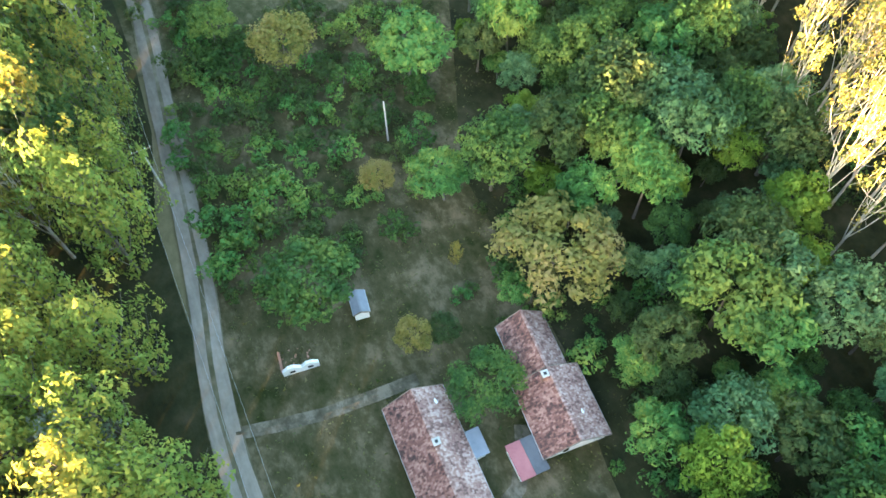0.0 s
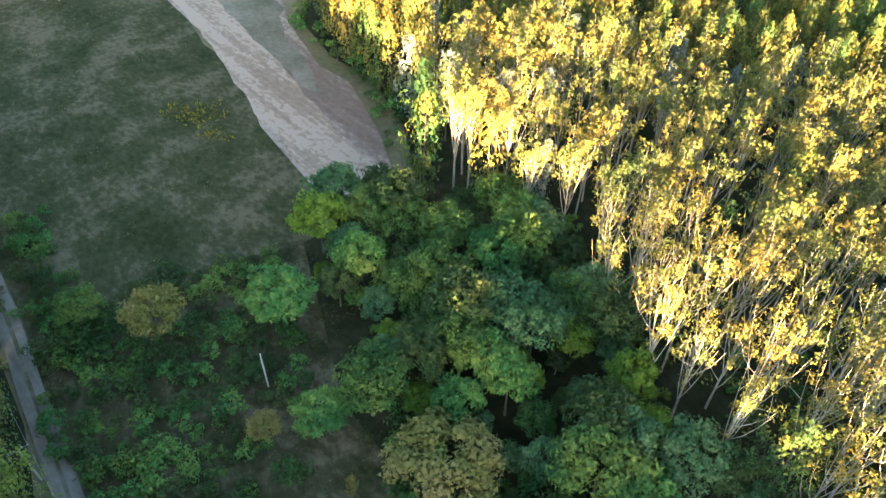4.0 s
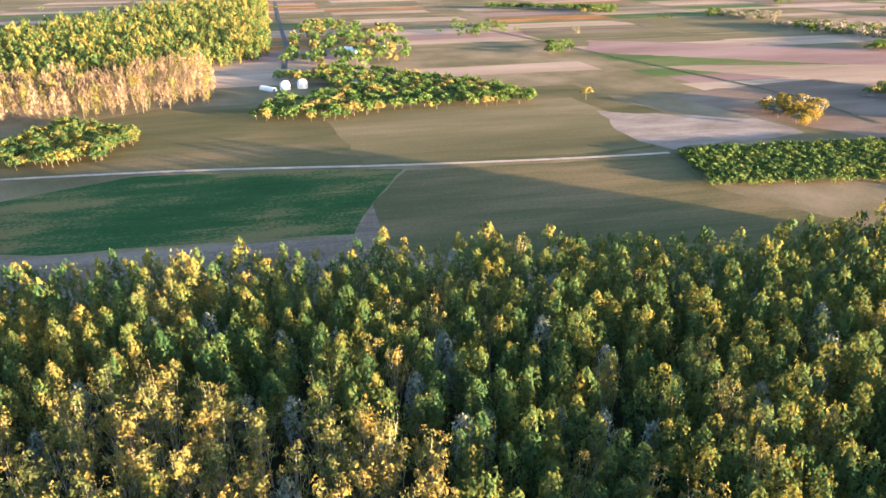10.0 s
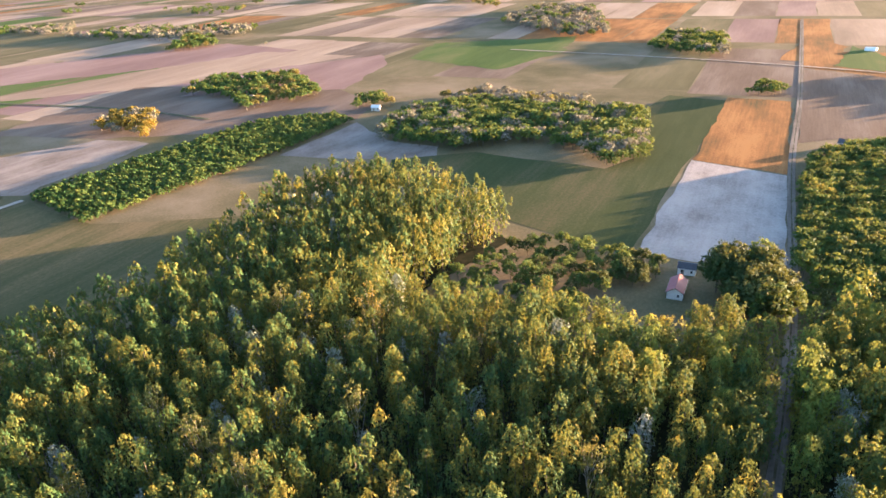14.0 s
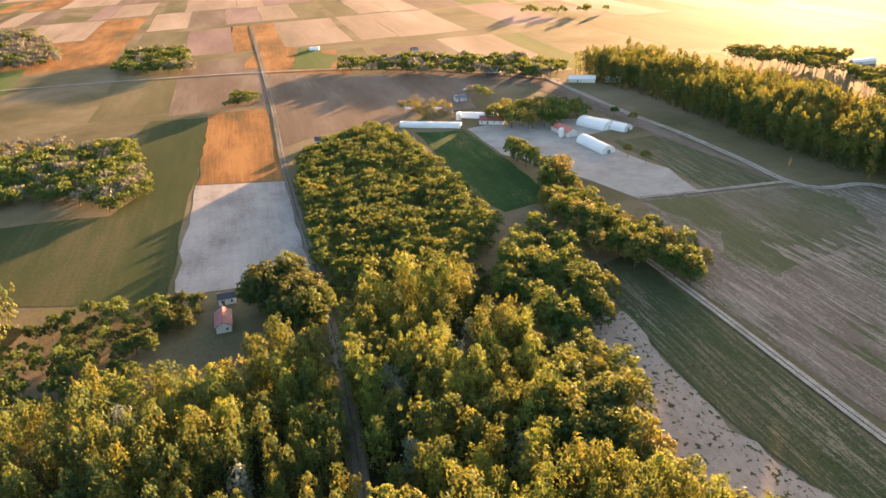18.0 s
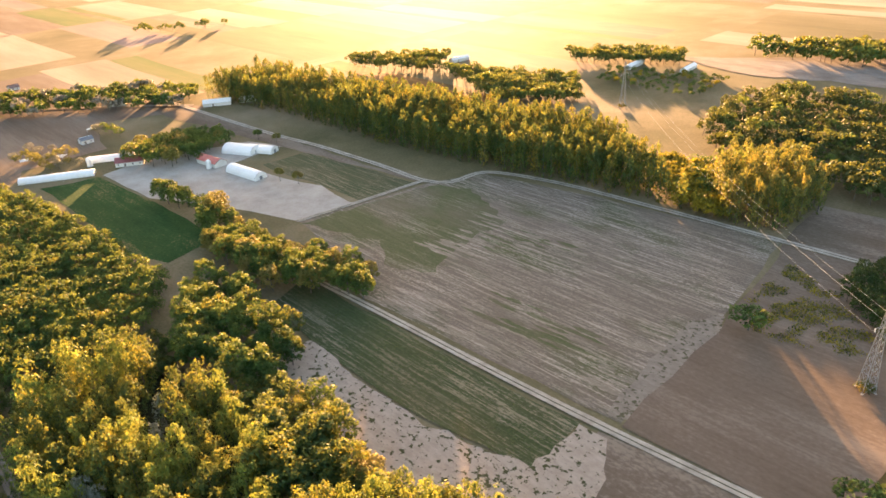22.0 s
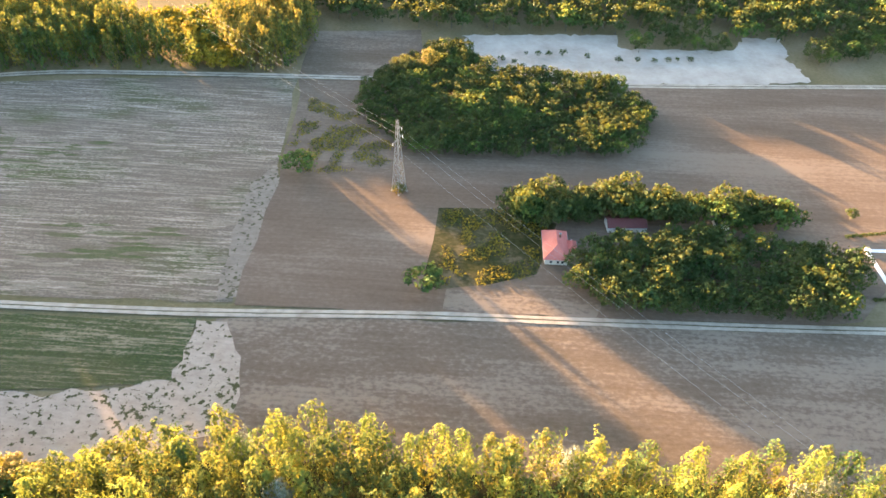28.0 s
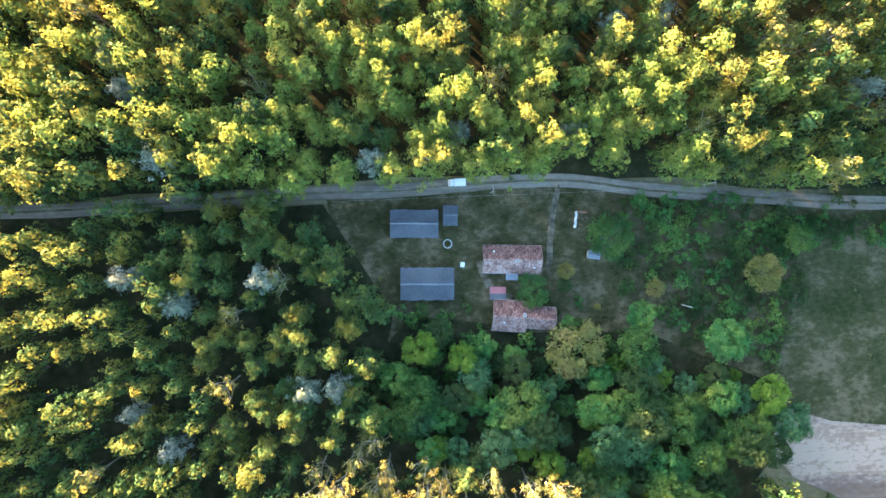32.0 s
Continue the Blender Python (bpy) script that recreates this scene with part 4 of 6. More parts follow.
# single trees of the yard: x, y, height factor, width factor, kind, leaves
for x, y, s, w, kind, mat, label in [
    (-15, 40, 0.95, 1.35, "broad", "broad", "dense dark green round tree over the shed"),
    (13.6, 42.5, 1.0, 1.6, "broad", "walnut", "yellowing brown spreading walnut tree"),
    (-3, 34, 0.65, 0.8, "broad", "walnut", "small yellow-green tree in the yard"),
    (5.2, 27.0, 0.6, 1.6, "broad", "broad", "green bushy tree between the houses"),
    (9, 40, 0.5, 1.1, "ailanthus", "ailanthus", "young green tree beside the old house"),
    (0, 35, 0.45, 1.0, "broad", "shrub", "young green tree in the yard"),
    (-8, 57, 0.6, 0.9, "broad", "walnut", "small yellow-green tree in the meadow"),
    (1, 56, 0.85, 1.2, "ailanthus", "ailanthus", "bluish green tree in the meadow"),
    (-4, 78, 1.15, 1.25, "ailanthus", "ailanthus", "tall bright green tree in the meadow"),
    (-23, 82, 0.9, 1.2, "broad", "walnut", "olive brown round tree beside the lane"),
    (-35, 87, 0.8, 1.1, "broad", "broad", "dark green tree beside the lane"),
    (22, 30, 0.8, 1.0, "ailanthus", "ailanthus", "green tree behind the old house"),
    (2, 45, 0.7, 0.8, "poplar", "thin", "pale drooping birch-like tree"),
]:
    key = (kind, 0)
    s2 = s * 0.4 if kind == "poplar" else s
    tree("yard_tree", key, x, y, s2, x + y, mat, "bark", label, "", w)

# other woods: outline, spacing, sort of tree, detail, size, leaves, share of a second leaf
WOODS = [
    ("poplar_belt", [(-12, -600), (-40, -560), (-72, -511), (-112, -422), (-151, -358), (-191, -303), (-219, -258), (-226, -296), (-236, -345), (-228, -370), (-172, -458), (-112, -560), (-60, -640)], 4.9, ("poplar", 2), 0.92, "poplar", "thin", "sunlit belt of tall yellow-green poplars"),
    ("poplar_belt", [(-224, -241), (-240, -218), (-274, -226), (-296, -262), (-270, -286), (-244, -270)], 5.0, ("poplar", 2), 0.95, "thin", "poplar", "sunlit belt of tall yellow-green poplars"),
    ("gap_bushes", [(-217, -260), (-227, -235), (-244, -268), (-262, -286), (-240, -320), (-228, -296)], 4.2, ("wood", 2), 1.05, "flower", "broad", "low yellowing bushes in the gap of the belt"),
    ("mixed_wood", [(-278, -232), (-297, -236), (-314, -188), (-323, -160), (-358, -92), (-402, -4), (-440, 80), (-700, 120), (-620, -60), (-570, -161), (-516, -245), (-462, -312), (-428, -352), (-424, -398), (-354, -388), (-300, -345), (-282, -312)], 8.8, ("wood", 2), 1.25, "shrub", "broad", "large dark green mixed wood"),
    ("thicket", [(-205, -128), (-222, -165), (-242, -177), (-275, -172), (-305, -158), (-290, -127), (-300, -96), (-308, -72), (-287, -47), (-252, -47), (-222, -97)], 4.2, ("bush", 1), 0.82, "shrub", "broad", "dense green thicket beside the pylon"),
    ("garden_wood", [(-180, -44), (-168, -42), (-161, -29), (-170, -8), (-186, 24), (-200, 46), (-222, 48), (-226, 30), (-214, -6), (-200, -22), (-190, -38)], 4.6, ("bush", 1), 1.0, "shrub", "poplar", "green garden trees round the red-roofed house"),
    ("garden_row", [(-192, -78), (-188, -68), (-200, -52), (-214, -30), (-226, 2), (-236, 22), (-243, 16), (-232, -10), (-222, -38), (-206, -66)], 4.8, ("bush", 1), 1.35, "shrub", "broad", "taller row of garden trees behind the sheds"),
    ("clearing_trees", [(-343, -79), (-348, -66), (-358, -62), (-364, -44), (-367, -30), (-376, -30), (-380, -46), (-372, -64), (-360, -84)], 6.5, ("bush", 1), 0.85, "shrub", "broad", "dark round trees in the sand clearing"),
    ("clearing_trees", [(-372, 10), (-382, 21), (-398, 31), (-406, 42), (-430, 40), (-402, 8), (-391, 1)], 6.5, ("bush", 1), 0.9, "shrub", "broad", "dark round trees in the sand clearing"),
    ("north_wood", [(95, 373), (123, 338), (117, 262), (95, 240), (66, 240), (50, 262), (40, 320)], 6.0, ("broad", 2), 1.0, "broad", "shrub", "dark green wood beside the paved road"),
    ("north_wood", [(171, 342), (220, 336), (255, 278), (244, 258), (190, 248), (173, 285)], 5.5, ("broad", 2), 0.9, "broad", "shrub", "dark green wood beside the paved road"),
    ("hedge_wood", [(335, 342), (418, 355), (396, 279), (340, 274), (316, 306)], 6.0, ("broad", 2), 0.95, "poplar", "thin", "yellow-green copse in the meadow"),
    ("bare_poplars", [(450, 600), (395, 544), (391, 415), (504, 288), (545, 312), (660, 385), (560, 440), (500, 500)], 8.5, ("thin", 2), 1.05, "bare", "thin", "pale half-bare poplars in evening sun"),
    ("distant_wood", [(450, 600), (510, 480), (640, 395), (765, 365), (920, 432), (900, 600), (760, 800), (617, 722)], 10.5, ("poplar", 3), 1.1, "poplar", "thin", "wide yellow-green plantation in the distance"),
    ("distant_wood", [(922, 434), (1250, 585), (1700, 795), (1400, 900), (770, 806), (905, 606)], 17.0, ("poplar", 3), 1.3, "poplar", "thin", "wide yellow-green plantation in the distance"),
    ("road_trees", [(176, 502), (218, 470), (255, 447), (313, 476), (347, 560), (282, 590), (212, 542)], 9.0, ("broad", 2), 0.85, "broad", "orange", "green and golden trees along the asphalt road"),
    ("road_trees", [(326, 519), (368, 492), (436, 590), (426, 631)], 9.0, ("broad", 2), 1.1, "orange", "broad", "green and golden trees along the asphalt road"),
    ("road_scrub", [(122, 370), (139, 372), (164, 384), (170, 343), (233, 395), (211, 410), (174, 411), (144, 426)], 6.0, ("broad", 2), 0.75, "broad", "greyshrub", "dark scrub below the asphalt road"),
    ("low_scrub", [(-312, -491), (-350, -412), (-412, -452), (-350, -530)], 7.5, ("broad", 2), 0.5, "broad", "flower", "low green scrub beside a far field"),
    ("field_clump", [(-549, -290), (-556, -276), (-570, -270), (-566, -286)], 7.0, ("wood", 2), 1.25, "shrub", "broad", "round tree clump on the pale field"),
    ("farm_trees", [(452, 240), (456, 180), (507, 144), (540, 40), (575, 40), (646, 133), (690, 250), (620, 300), (600, 240), (560, 200), (520, 240)], 9.0, ("broad", 2), 0.95, "broad", "walnut", "mixed farm trees round the silos"),
    ("village_trees", [(680, 240), (720, 330), (1000, 430), (1200, 480), (1100, 300), (900, 240), (760, 190)], 22.0, ("broad", 3), 1.2, "broad", "walnut", "scattered village trees along the road"),
    ("copse_east", [(366, -243), (413, -304), (386, -367), (340, -377), (276, -404), (218, -325), (222, -295), (251, -308), (293, -303), (309, -261)], 6.2, ("wood", 2), 0.95, "broad", "greyshrub", "green copse at the sandy field"),
    ("grey_scrub", [(429, -349), (424, -390), (331, -417), (308, -389), (384, -358)], 7.0, ("broad", 2), 0.75, "greyshrub", "walnut", "pale grey scrub behind the copse"),
    ("locust_wood", [(150, -371), (142, -414), (118, -447), (94, -410), (65, -364), (37, -317), (26, -284), (28, -249), (67, -236), (86, -226), (108, -272), (130, -320)], 4.6, ("bush", 1), 0.86, "broad", "poplar", "rows of rounded locust trees"),
    ("row_trees", [(30, -392), (24, -396), (-4, -351), (-21, -308), (-34, -285), (-61, -258), (-54, -236), (-30, -253), (-12, -262), (-3, -284), (6, -310), (6, -350)], 6.2, ("round", 1), 0.72, "broad", "walnut", "green hedge trees behind the meadow"),
    ("row_trees", [(14, -284), (26, -250), (18, -215), (6, -200), (-18, -196), (-22, -220), (-8, -240), (-8, -262)], 8.0, ("round", 1), 0.85, "broad", "poplar", "green hedge trees behind the meadow"),
    ("field_belt", [(216, -671), (112, -674), (14, -651), (-10, -621), (13, -576), (61, -598), (201, -628)], 8.5, ("broad", 2), 1.1, "broad", "greyshrub", "hedge and garden trees of the hamlet"),
    ("farm_grove", [(46, -462), (40, -490), (15, -500), (-18, -486), (-18, -466), (-4, -448), (24, -434), (32, -446)], 6.6, ("bush", 1), 1.15, "broad", "walnut", "farm trees among the sheds"),
    ("farm_hedge", [(80, -552), (66, -532), (38, -503), (46, -512), (58, -540)], 6.5, ("bush", 1), 0.85, "broad", "greyshrub", "bushy hedge behind the farm"),
    ("farm_garden", [(116, -497), (91, -464), (72, -466), (80, -499), (108, -522)], 8.0, ("bush", 1), 0.7, "walnut", "greyshrub", "yellowing garden trees beside the farm"),
    ("lane_trees", [(112, -206), (96, -192), (80, -194), (82, -208), (94, -224), (106, -224)], 5.0, ("round", 1), 0.95, "shrub", "broad", "large dark trees over the cottage"),
    ("notch_scrub", [(188, -186), (180, -135), (164, -118), (142, -130), (128, -152), (140, -205), (165, -210)], 6.0, ("broad", 1), 0.6, "broad", "shrub", "dark scrub between the wood and the fields"),
    ("scrub_wood", [(742, -718), (833, -901), (754, -936), (535, -708), (555, -658)], 11.0, ("broad", 2), 1.05, "greyshrub", "broad", "grey-green scrub wood on the plain"),
    ("scrub_wood", [(447, -645), (484, -743), (419, -756), (349, -636), (400, -630)], 9.5, ("broad", 2), 1.0, "broad", "greyshrub", "grey-green scrub wood on the plain"),
    ("scrub_wood", [(1197, -257), (1219, -376), (1040, -492), (955, -442), (1022, -346)], 14.0, ("broad", 3), 1.0, "greyshrub", "broad", "grey-green scrub wood on the plain"),
    ("scrub_wood", [(904, -305), (960, -340), (1026, -383), (902, -367)], 8.0, ("broad", 2), 1.1, "broad", "walnut", "grey-green scrub wood on the plain"),
    ("house_copse", [(621, -210), (669, -269), (617, -325), (515, -292), (513, -223), (570, -236)], 8.0, ("broad", 2), 0.95, "broad", "walnut", "green and yellow trees round a lonely house"),
    ("house_copse", [(543, -123), (590, -150), (560, -172), (487, -140)], 7.5, ("broad", 2), 0.9, "orange", "greyshrub", "green and yellow trees round a lonely house"),
    ("house_copse", [(448, -284), (470, -296), (470, -320), (440, -310)], 7.0, ("broad", 2), 0.9, "broad", "walnut", "green and yellow trees round a lonely house"),
    ("scrub_wood", [(1557, 60), (1620, -37), (1409, -40), (1400, 20)], 16.0, ("broad", 3), 1.0, "broad", "walnut", "grey-green scrub wood on the plain"),
    ("scrub_wood", [(1466, -208), (1401, -325), (1266, -282), (1300, -230)], 15.0, ("broad", 3), 0.9, "greyshrub", "broad", "grey-green scrub wood on the plain"),
    ("lane_copse", [(262, -505), (258, -545), (238, -520), (240, -500)], 6.0, ("broad", 2), 0.9, "broad", "walnut", "dark bushes beside the lane"),
    ("scrub_wood", [(1220, -1022), (1162, -1098), (1027, -941), (1100, -930)], 16.0, ("broad", 3), 1.1, "greyshrub", "broad", "grey-green scrub wood on the plain"),
    ("line_wood", [(1576, 225), (1525, -15), (1480, -15), (1520, 225)], 13.0, ("broad", 3), 1.2, "broad", "shrub", "dark tree line on the horizon"),
    ("hedge_wood", [(315, 500), (406, 589), (390, 510), (340, 480)], 8.0, ("broad", 2), 0.95, "poplar", "thin", "yellow-green copse in the meadow"),
    ("evening_wood", [(-344, -594), (-437, -541), (-404, -506), (-330, -560)], 6.8, ("wood", 2), 1.1, "poplar", "broad", "woods in the evening light beyond the belt"),
    ("evening_wood", [(-497, -529), (-694, -414), (-900, -300), (-820, -200), (-640, -350), (-581, -345), (-479, -494)], 11.0, ("broad", 3), 1.35, "poplar", "broad", "woods in the evening light beyond the belt"),
    ("evening_wood", [(-214, -589), (-301, -502), (-268, -440), (-215, -475)], 6.5, ("wood", 2), 1.1, "poplar", "broad", "woods in the evening light beyond the belt"),
    ("evening_wood", [(-146, -679), (-239, -640), (-202, -585), (-150, -640)], 7.0, ("wood", 2), 1.1, "poplar", "broad", "woods in the evening light beyond the belt"),
    ("evening_wood", [(54, -990), (-60, -974), (-50, -960), (50, -970)], 12.0, ("broad", 3), 1.0, "broad", "walnut", "woods in the evening light beyond the belt"),
    ("wood_edge_trees", [(9, -197), (-6, -204), (-17, -188), (-25, -160), (-33, -130), (-5, -130), (0, -165)], 7.5, ("round", 1), 0.88, "poplar", "broad", "rounded green trees along the sand margin"),
    ("garden_hedge", [(-190, -78), (-186, -68), (-198, -52), (-212, -30), (-224, 2), (-234, 22), (-243, 16), (-232, -10), (-222, -38), (-206, -66)], 3.8, ("bush", 1), 0.72, "shrub", "broad", "dense bushes under the row of garden trees"),
    ("wood_edge_scrub", [(66, -200), (78, -206), (88, -226), (67, -236), (28, -249), (20, -222), (22, -212), (43, -225), (58, -216)], 4.6, ("broad", 1), 0.55, "shrub", "broad", "dark scrub filling the gap between the woods"),
    ("cottage_scrub", [(128, -190), (146, -186), (146, -212), (133, -214), (129, -204)], 4.4, ("broad", 1), 0.5, "shrub", "broad", "dark bushes round the shaded cottage"),
    ("cottage_scrub", [(88, -222), (100, -210), (110, -212), (116, -224), (104, -236)], 4.4, ("broad", 1), 0.45, "shrub", "broad", "dark bushes round the shaded cottage"),
]
labels = {"cottonwoods": "wide rounded cottonwood trees with golden green crowns", "poplar_wood": "dense poplar plantation with green and yellow crowns"}
for stand, poly, step, key, size, mat, second, label in WOODS:
    labels[stand] = label
    for x, y in scatter(poly, step, rng):
        if rng.random() < 0.05:
            continue
        patch = noise.noise(Vector((x * 0.03, y * 0.03, 7.0)))
        s = size * (1 + 0.25 * patch + rng.uniform(-0.2, 0.2))
        add_to(stand, key, x, y, s, rng.uniform(0, 6.28), second if rng.random() < 0.22 + 0.3 * patch else mat)
# low bushes of the yard and the meadow
labels["yard_shrubs"] = "low dark green bushes and saplings"
for poly, step in (([(-42, 84), (-38, 66), (-27, 40), (-18, 44), (-6, 46), (0, 60), (-2, 96), (-24, 96)], 2.5), ([(2, 40), (18, 30), (28, 4), (36, 4), (40, 12), (24, 46), (8, 62)], 3.6), ([(20, -2), (26, -4), (30, 14), (18, 22), (14, 14)], 3.6), ([(48, 44), (62, 14), (72, -10), (96, 20), (76, 72), (42, 100)], 4.4), ([(-52, 118), (-39, 78), (-31, 80), (-44, 122)], 2.6), ([(26, 112), (30, 112), (31, 152), (18, 192), (22, 212), (17, 212), (13, 190), (25, 152)], 3.2), ([(-62, 116), (-48, 90), (-40, 92), (-52, 130)], 4.5)):
    for x, y in scatter(poly, step, rng, 0.5):
        if rng.random() < 0.8:
            add_to("yard_shrubs", ("shrub", 1), x, y, rng.uniform(0.4, 1.15), rng.uniform(0, 6.28), rng.choice(["shrub", "ailanthus", "broad"]))
labels["clearing_bushes"] = "small dark bushes on white sand"
for k, (x, y) in enumerate([(-291, -146), (-297, -135), (-303, -131), (-304, -124), (-316, -123), (-318, -117), (-321, -112), (-325, -106), (-328, -94), (-332, -78), (-338, -70), (-342, -62), (-346, -56), (-350, -52), (-352, -46)]):
    add_to("clearing_bushes", ("shrub", 1), x, y, rng.uniform(0.6, 1.1), k, "shrub")
# young plantation in rows
labels["young_plantation"] = "rows of low dark green young trees"
for x, y in scatter([(419, -51), (352, -63), (377, -154), (421, -262), (450, -264), (474, -215)], 3.6, rng, 0.2):
    add_to("young_plantation", ("shrub", 2), x, y, rng.uniform(0.7, 1.1), rng.uniform(0, 6.28), "broad")
# clumps scattered over the plain
labels["distant_clumps"] = "scattered grey-green tree clumps on the plain"
for k in range(110):
    a, r = rng.uniform(0, 6.28), rng.uniform(620, 2400)
    cx, cy = r * math.cos(a), r * math.sin(a)
    if cy < -400 and -900 < cx < 150 and r < 1500:
        continue
    ln = rng.choice([0, 0, 15, 50, 110])
    mat = rng.choice(["broad", "greyshrub", "broad", "walnut", "shrub"])
    for q in range(1 + int(ln / 4) + rng.randrange(5)):
        add_to("distant_clumps", ("broad", 3), cx + U.y * rng.uniform(-ln, ln) + rng.gauss(0, 6), cy - U.x * rng.uniform(-ln, ln) + rng.gauss(0, 6), rng.uniform(0.5, 1.2), rng.uniform(0, 6.28), mat if rng.random() < 0.7 else "broad")
labels["weeds"] = "tufts of weeds and dry grass"
for poly, step, mat in [([(-24, 157), (-8, 152), (-7, 135), (-21, 142)], 1.6, "flower"), ([(-5, -14), (26, -2), (36, 10), (24, 40), (16, 60), (3, 98), (-20, 94), (-42, 80), (-24, 30)], 1.15, "grass"), ([(-60, 112), (-44, 84), (4, 100), (-14, 190), (-50, 240), (-90, 230)], 1.5, "grass"), ([(-32, -264), (-14, -250), (-26, -216), (-46, -170), (-71, -130), (-92, -141)], 1.3, "shrub"), ([(-182, -99), (-194, -77), (-194, -60), (-167, -54), (-155, -65), (-146, -80)], 1.1, "flower"), ([(-175, -160), (-188, -177), (-224, -193), (-222, -165), (-205, -128), (-186, -142)], 1.1, "flower"), ([(-60, -108), (-90, -118), (-70, -128), (-34, -185), (-22, -205), (-30, -160)], 2.0, "shrub"), ([(-24, -219), (-47, -158), (-93, -140), (-72, -108), (-50, -125), (-16, -215)], 1.6, "shrub")]:
    for x, y in scatter(poly, step, rng, 0.5):
        if step == 1.3 or (rng.random() < 0.16 if mat == "shrub" else noise.noise(Vector((x * 0.13, y * 0.13, 1.0))) > -0.05):
            add_to("weeds", ("tuft", 2 if mat == "flower" else 1), x, y, rng.uniform(0.6, 1.5) * (2.5 if step > 8 else 1.0), rng.uniform(0, 6.28), mat if rng.random() < 0.75 else "shrub")
for x, y in scatter([(-5, -14), (26, -2), (36, 10), (24, 40), (16, 60), (3, 98), (-20, 94), (-42, 80), (-24, 30)], 0.8, rng, 0.5):
    if noise.noise(Vector((x * 0.22, y * 0.22, 5.0))) > -0.12:
        add_to("weeds", ("tuft", 0), x, y, rng.uniform(0.6, 1.3), rng.uniform(0, 6.28), "grass" if rng.random() < 0.8 else "shrub")
# single trees and bushes of the wider place
# the thicket-end tree has golden evening light put into its leaf colour
for x, y, s, w, mat, label in [(-12, -154, 1.75, 1.0, "poplar", "big round golden green tree at the field"), (-25, -139, 1.15, 1.05, "walnut", "autumn-coloured tree at the field"), (-4, -161, 1.7, 1.05, "poplar", "big round golden green tree beside another"), (-7, -146, 1.65, 1.1, "poplar", "big round golden green tree at the wood"), (-17, -160, 1.5, 1.1, "poplar", "round golden green tree at the sand"), (-29, -129, 1.6, 1.1, "poplar", "round yellow-green tree at the wood"), (-40, -118, 1.7, 1.1, "poplar", "yellow-green round tree at the wood's corner"), (-6, -198, 1.2, 1.1, "broad", "round dark green tree behind the sand"), (-39, -387, 0.75, 0.9, "walnut", "small round tree at the plot"), (-48, -377, 0.75, 0.9, "walnut", "small round tree at the plot"), (-37, -470, 0.7, 1.0, "broad", "small round tree behind the polytunnel"), (-47, -456, 0.7, 1.0, "walnut", "small round tree behind the polytunnel"), (-140, -84, 0.85, 1.6, "broad", "round dark green bush in the field"), (-174, -161, 0.85, 1.6, "broad", "round dark green bush at the weeds"), (250, 398, 2.5, 1.35, "orange", "golden autumn tree by the road"), (-190, -70, 1.35, 0.85, "poplar", "tall light green tree behind the garden"), (-196, -60, 1.1, 1.0, "shrub", "dark green tree behind the villa"), (-272, -155, 1.5, 0.9, "walnut", "golden tree at the end of the thicket"), (-236, 10, 0.95, 1.0, "rusty", "dark reddish tree behind the garden shed"), (573, 3, 0.9, 1.2, "walnut", "pale tree in the dry field"), (529, -141, 1.0, 1.6, "orange", "golden copse tree in the field"), (-255, 40, 0.5, 1.0, "shrub", "bush beside the pool"), (190, 426, 1.7, 0.95, "bare", "pale half-bare tree beside the road")]:
    big = s >= 1.5
    tree("field_tree", ("round", 1) if big else ("broad", 0 if abs(x) < 60 else 1), x, y, s * 0.58 if big else s, x * 1.7, mat, "bark", label, "", w)

# ---- buildings ----


def tiled(name, dark, mid, pale, angle):
    """Weathered clay tiles: each tile its own shade, with soot and lichen patches."""
    m, t, b = graph(name)
    v = t.nodes.new("ShaderNodeTexVoronoi")
    v.inputs["Scale"].default_value, v.inputs["Randomness"].default_value = 1.0, 0.35
    t.links.new(place(t, angle, 4.2, 3.4), v.inputs["Vector"])
    split = t.nodes.new("ShaderNodeSeparateColor")
    t.links.new(v.outputs["Color"], split.inputs[0])
    add = t.nodes.new("ShaderNodeMath")
    add.operation = "MULTIPLY_ADD"
    t.links.new(split.outputs[0], add.inputs[0])
    add.inputs[1].default_value = 0.32
    t.links.new(cloud(t, place(t, angle, 1.0, 0.6), 0.6, 6.0, 0.75), add.inputs[2])
    t.links.new(ramp(t, add.outputs[0], [(0.44, dark), (0.64, mid), (0.9, pale)]), b.inputs["Base Color"])
    b.inputs["Roughness"].default_value = 0.85
    bumped(t, b, v.outputs["Distance"], 0.7, 0.05)
    return m


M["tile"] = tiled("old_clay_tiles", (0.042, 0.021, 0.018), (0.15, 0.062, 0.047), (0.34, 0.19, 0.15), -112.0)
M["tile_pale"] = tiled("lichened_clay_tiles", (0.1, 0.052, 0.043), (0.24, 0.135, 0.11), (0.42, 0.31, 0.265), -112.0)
M["tile_red"] = plain("new_red_tiles", (0.5, 0.13, 0.1), (0.64, 0.22, 0.18), 2.0, 0.7, bump=0.3)
M["maroon"] = plain("dark_red_sheet", (0.1, 0.03, 0.03), (0.16, 0.05, 0.045), 2.0, 0.6)
M["plaster"] = plain("white_plaster", (0.55, 0.54, 0.5), (0.75, 0.74, 0.7), 1.2, 0.85, bump=0.2)
M["sheet"] = plain("weathered_sheet", (0.11, 0.125, 0.15), (0.2, 0.22, 0.25), 1.5, 0.6, bump=0.3)
M["dark_sheet"] = plain("dark_roof_felt", (0.05, 0.052, 0.058), (0.10, 0.10, 0.11), 2.0, 0.75)
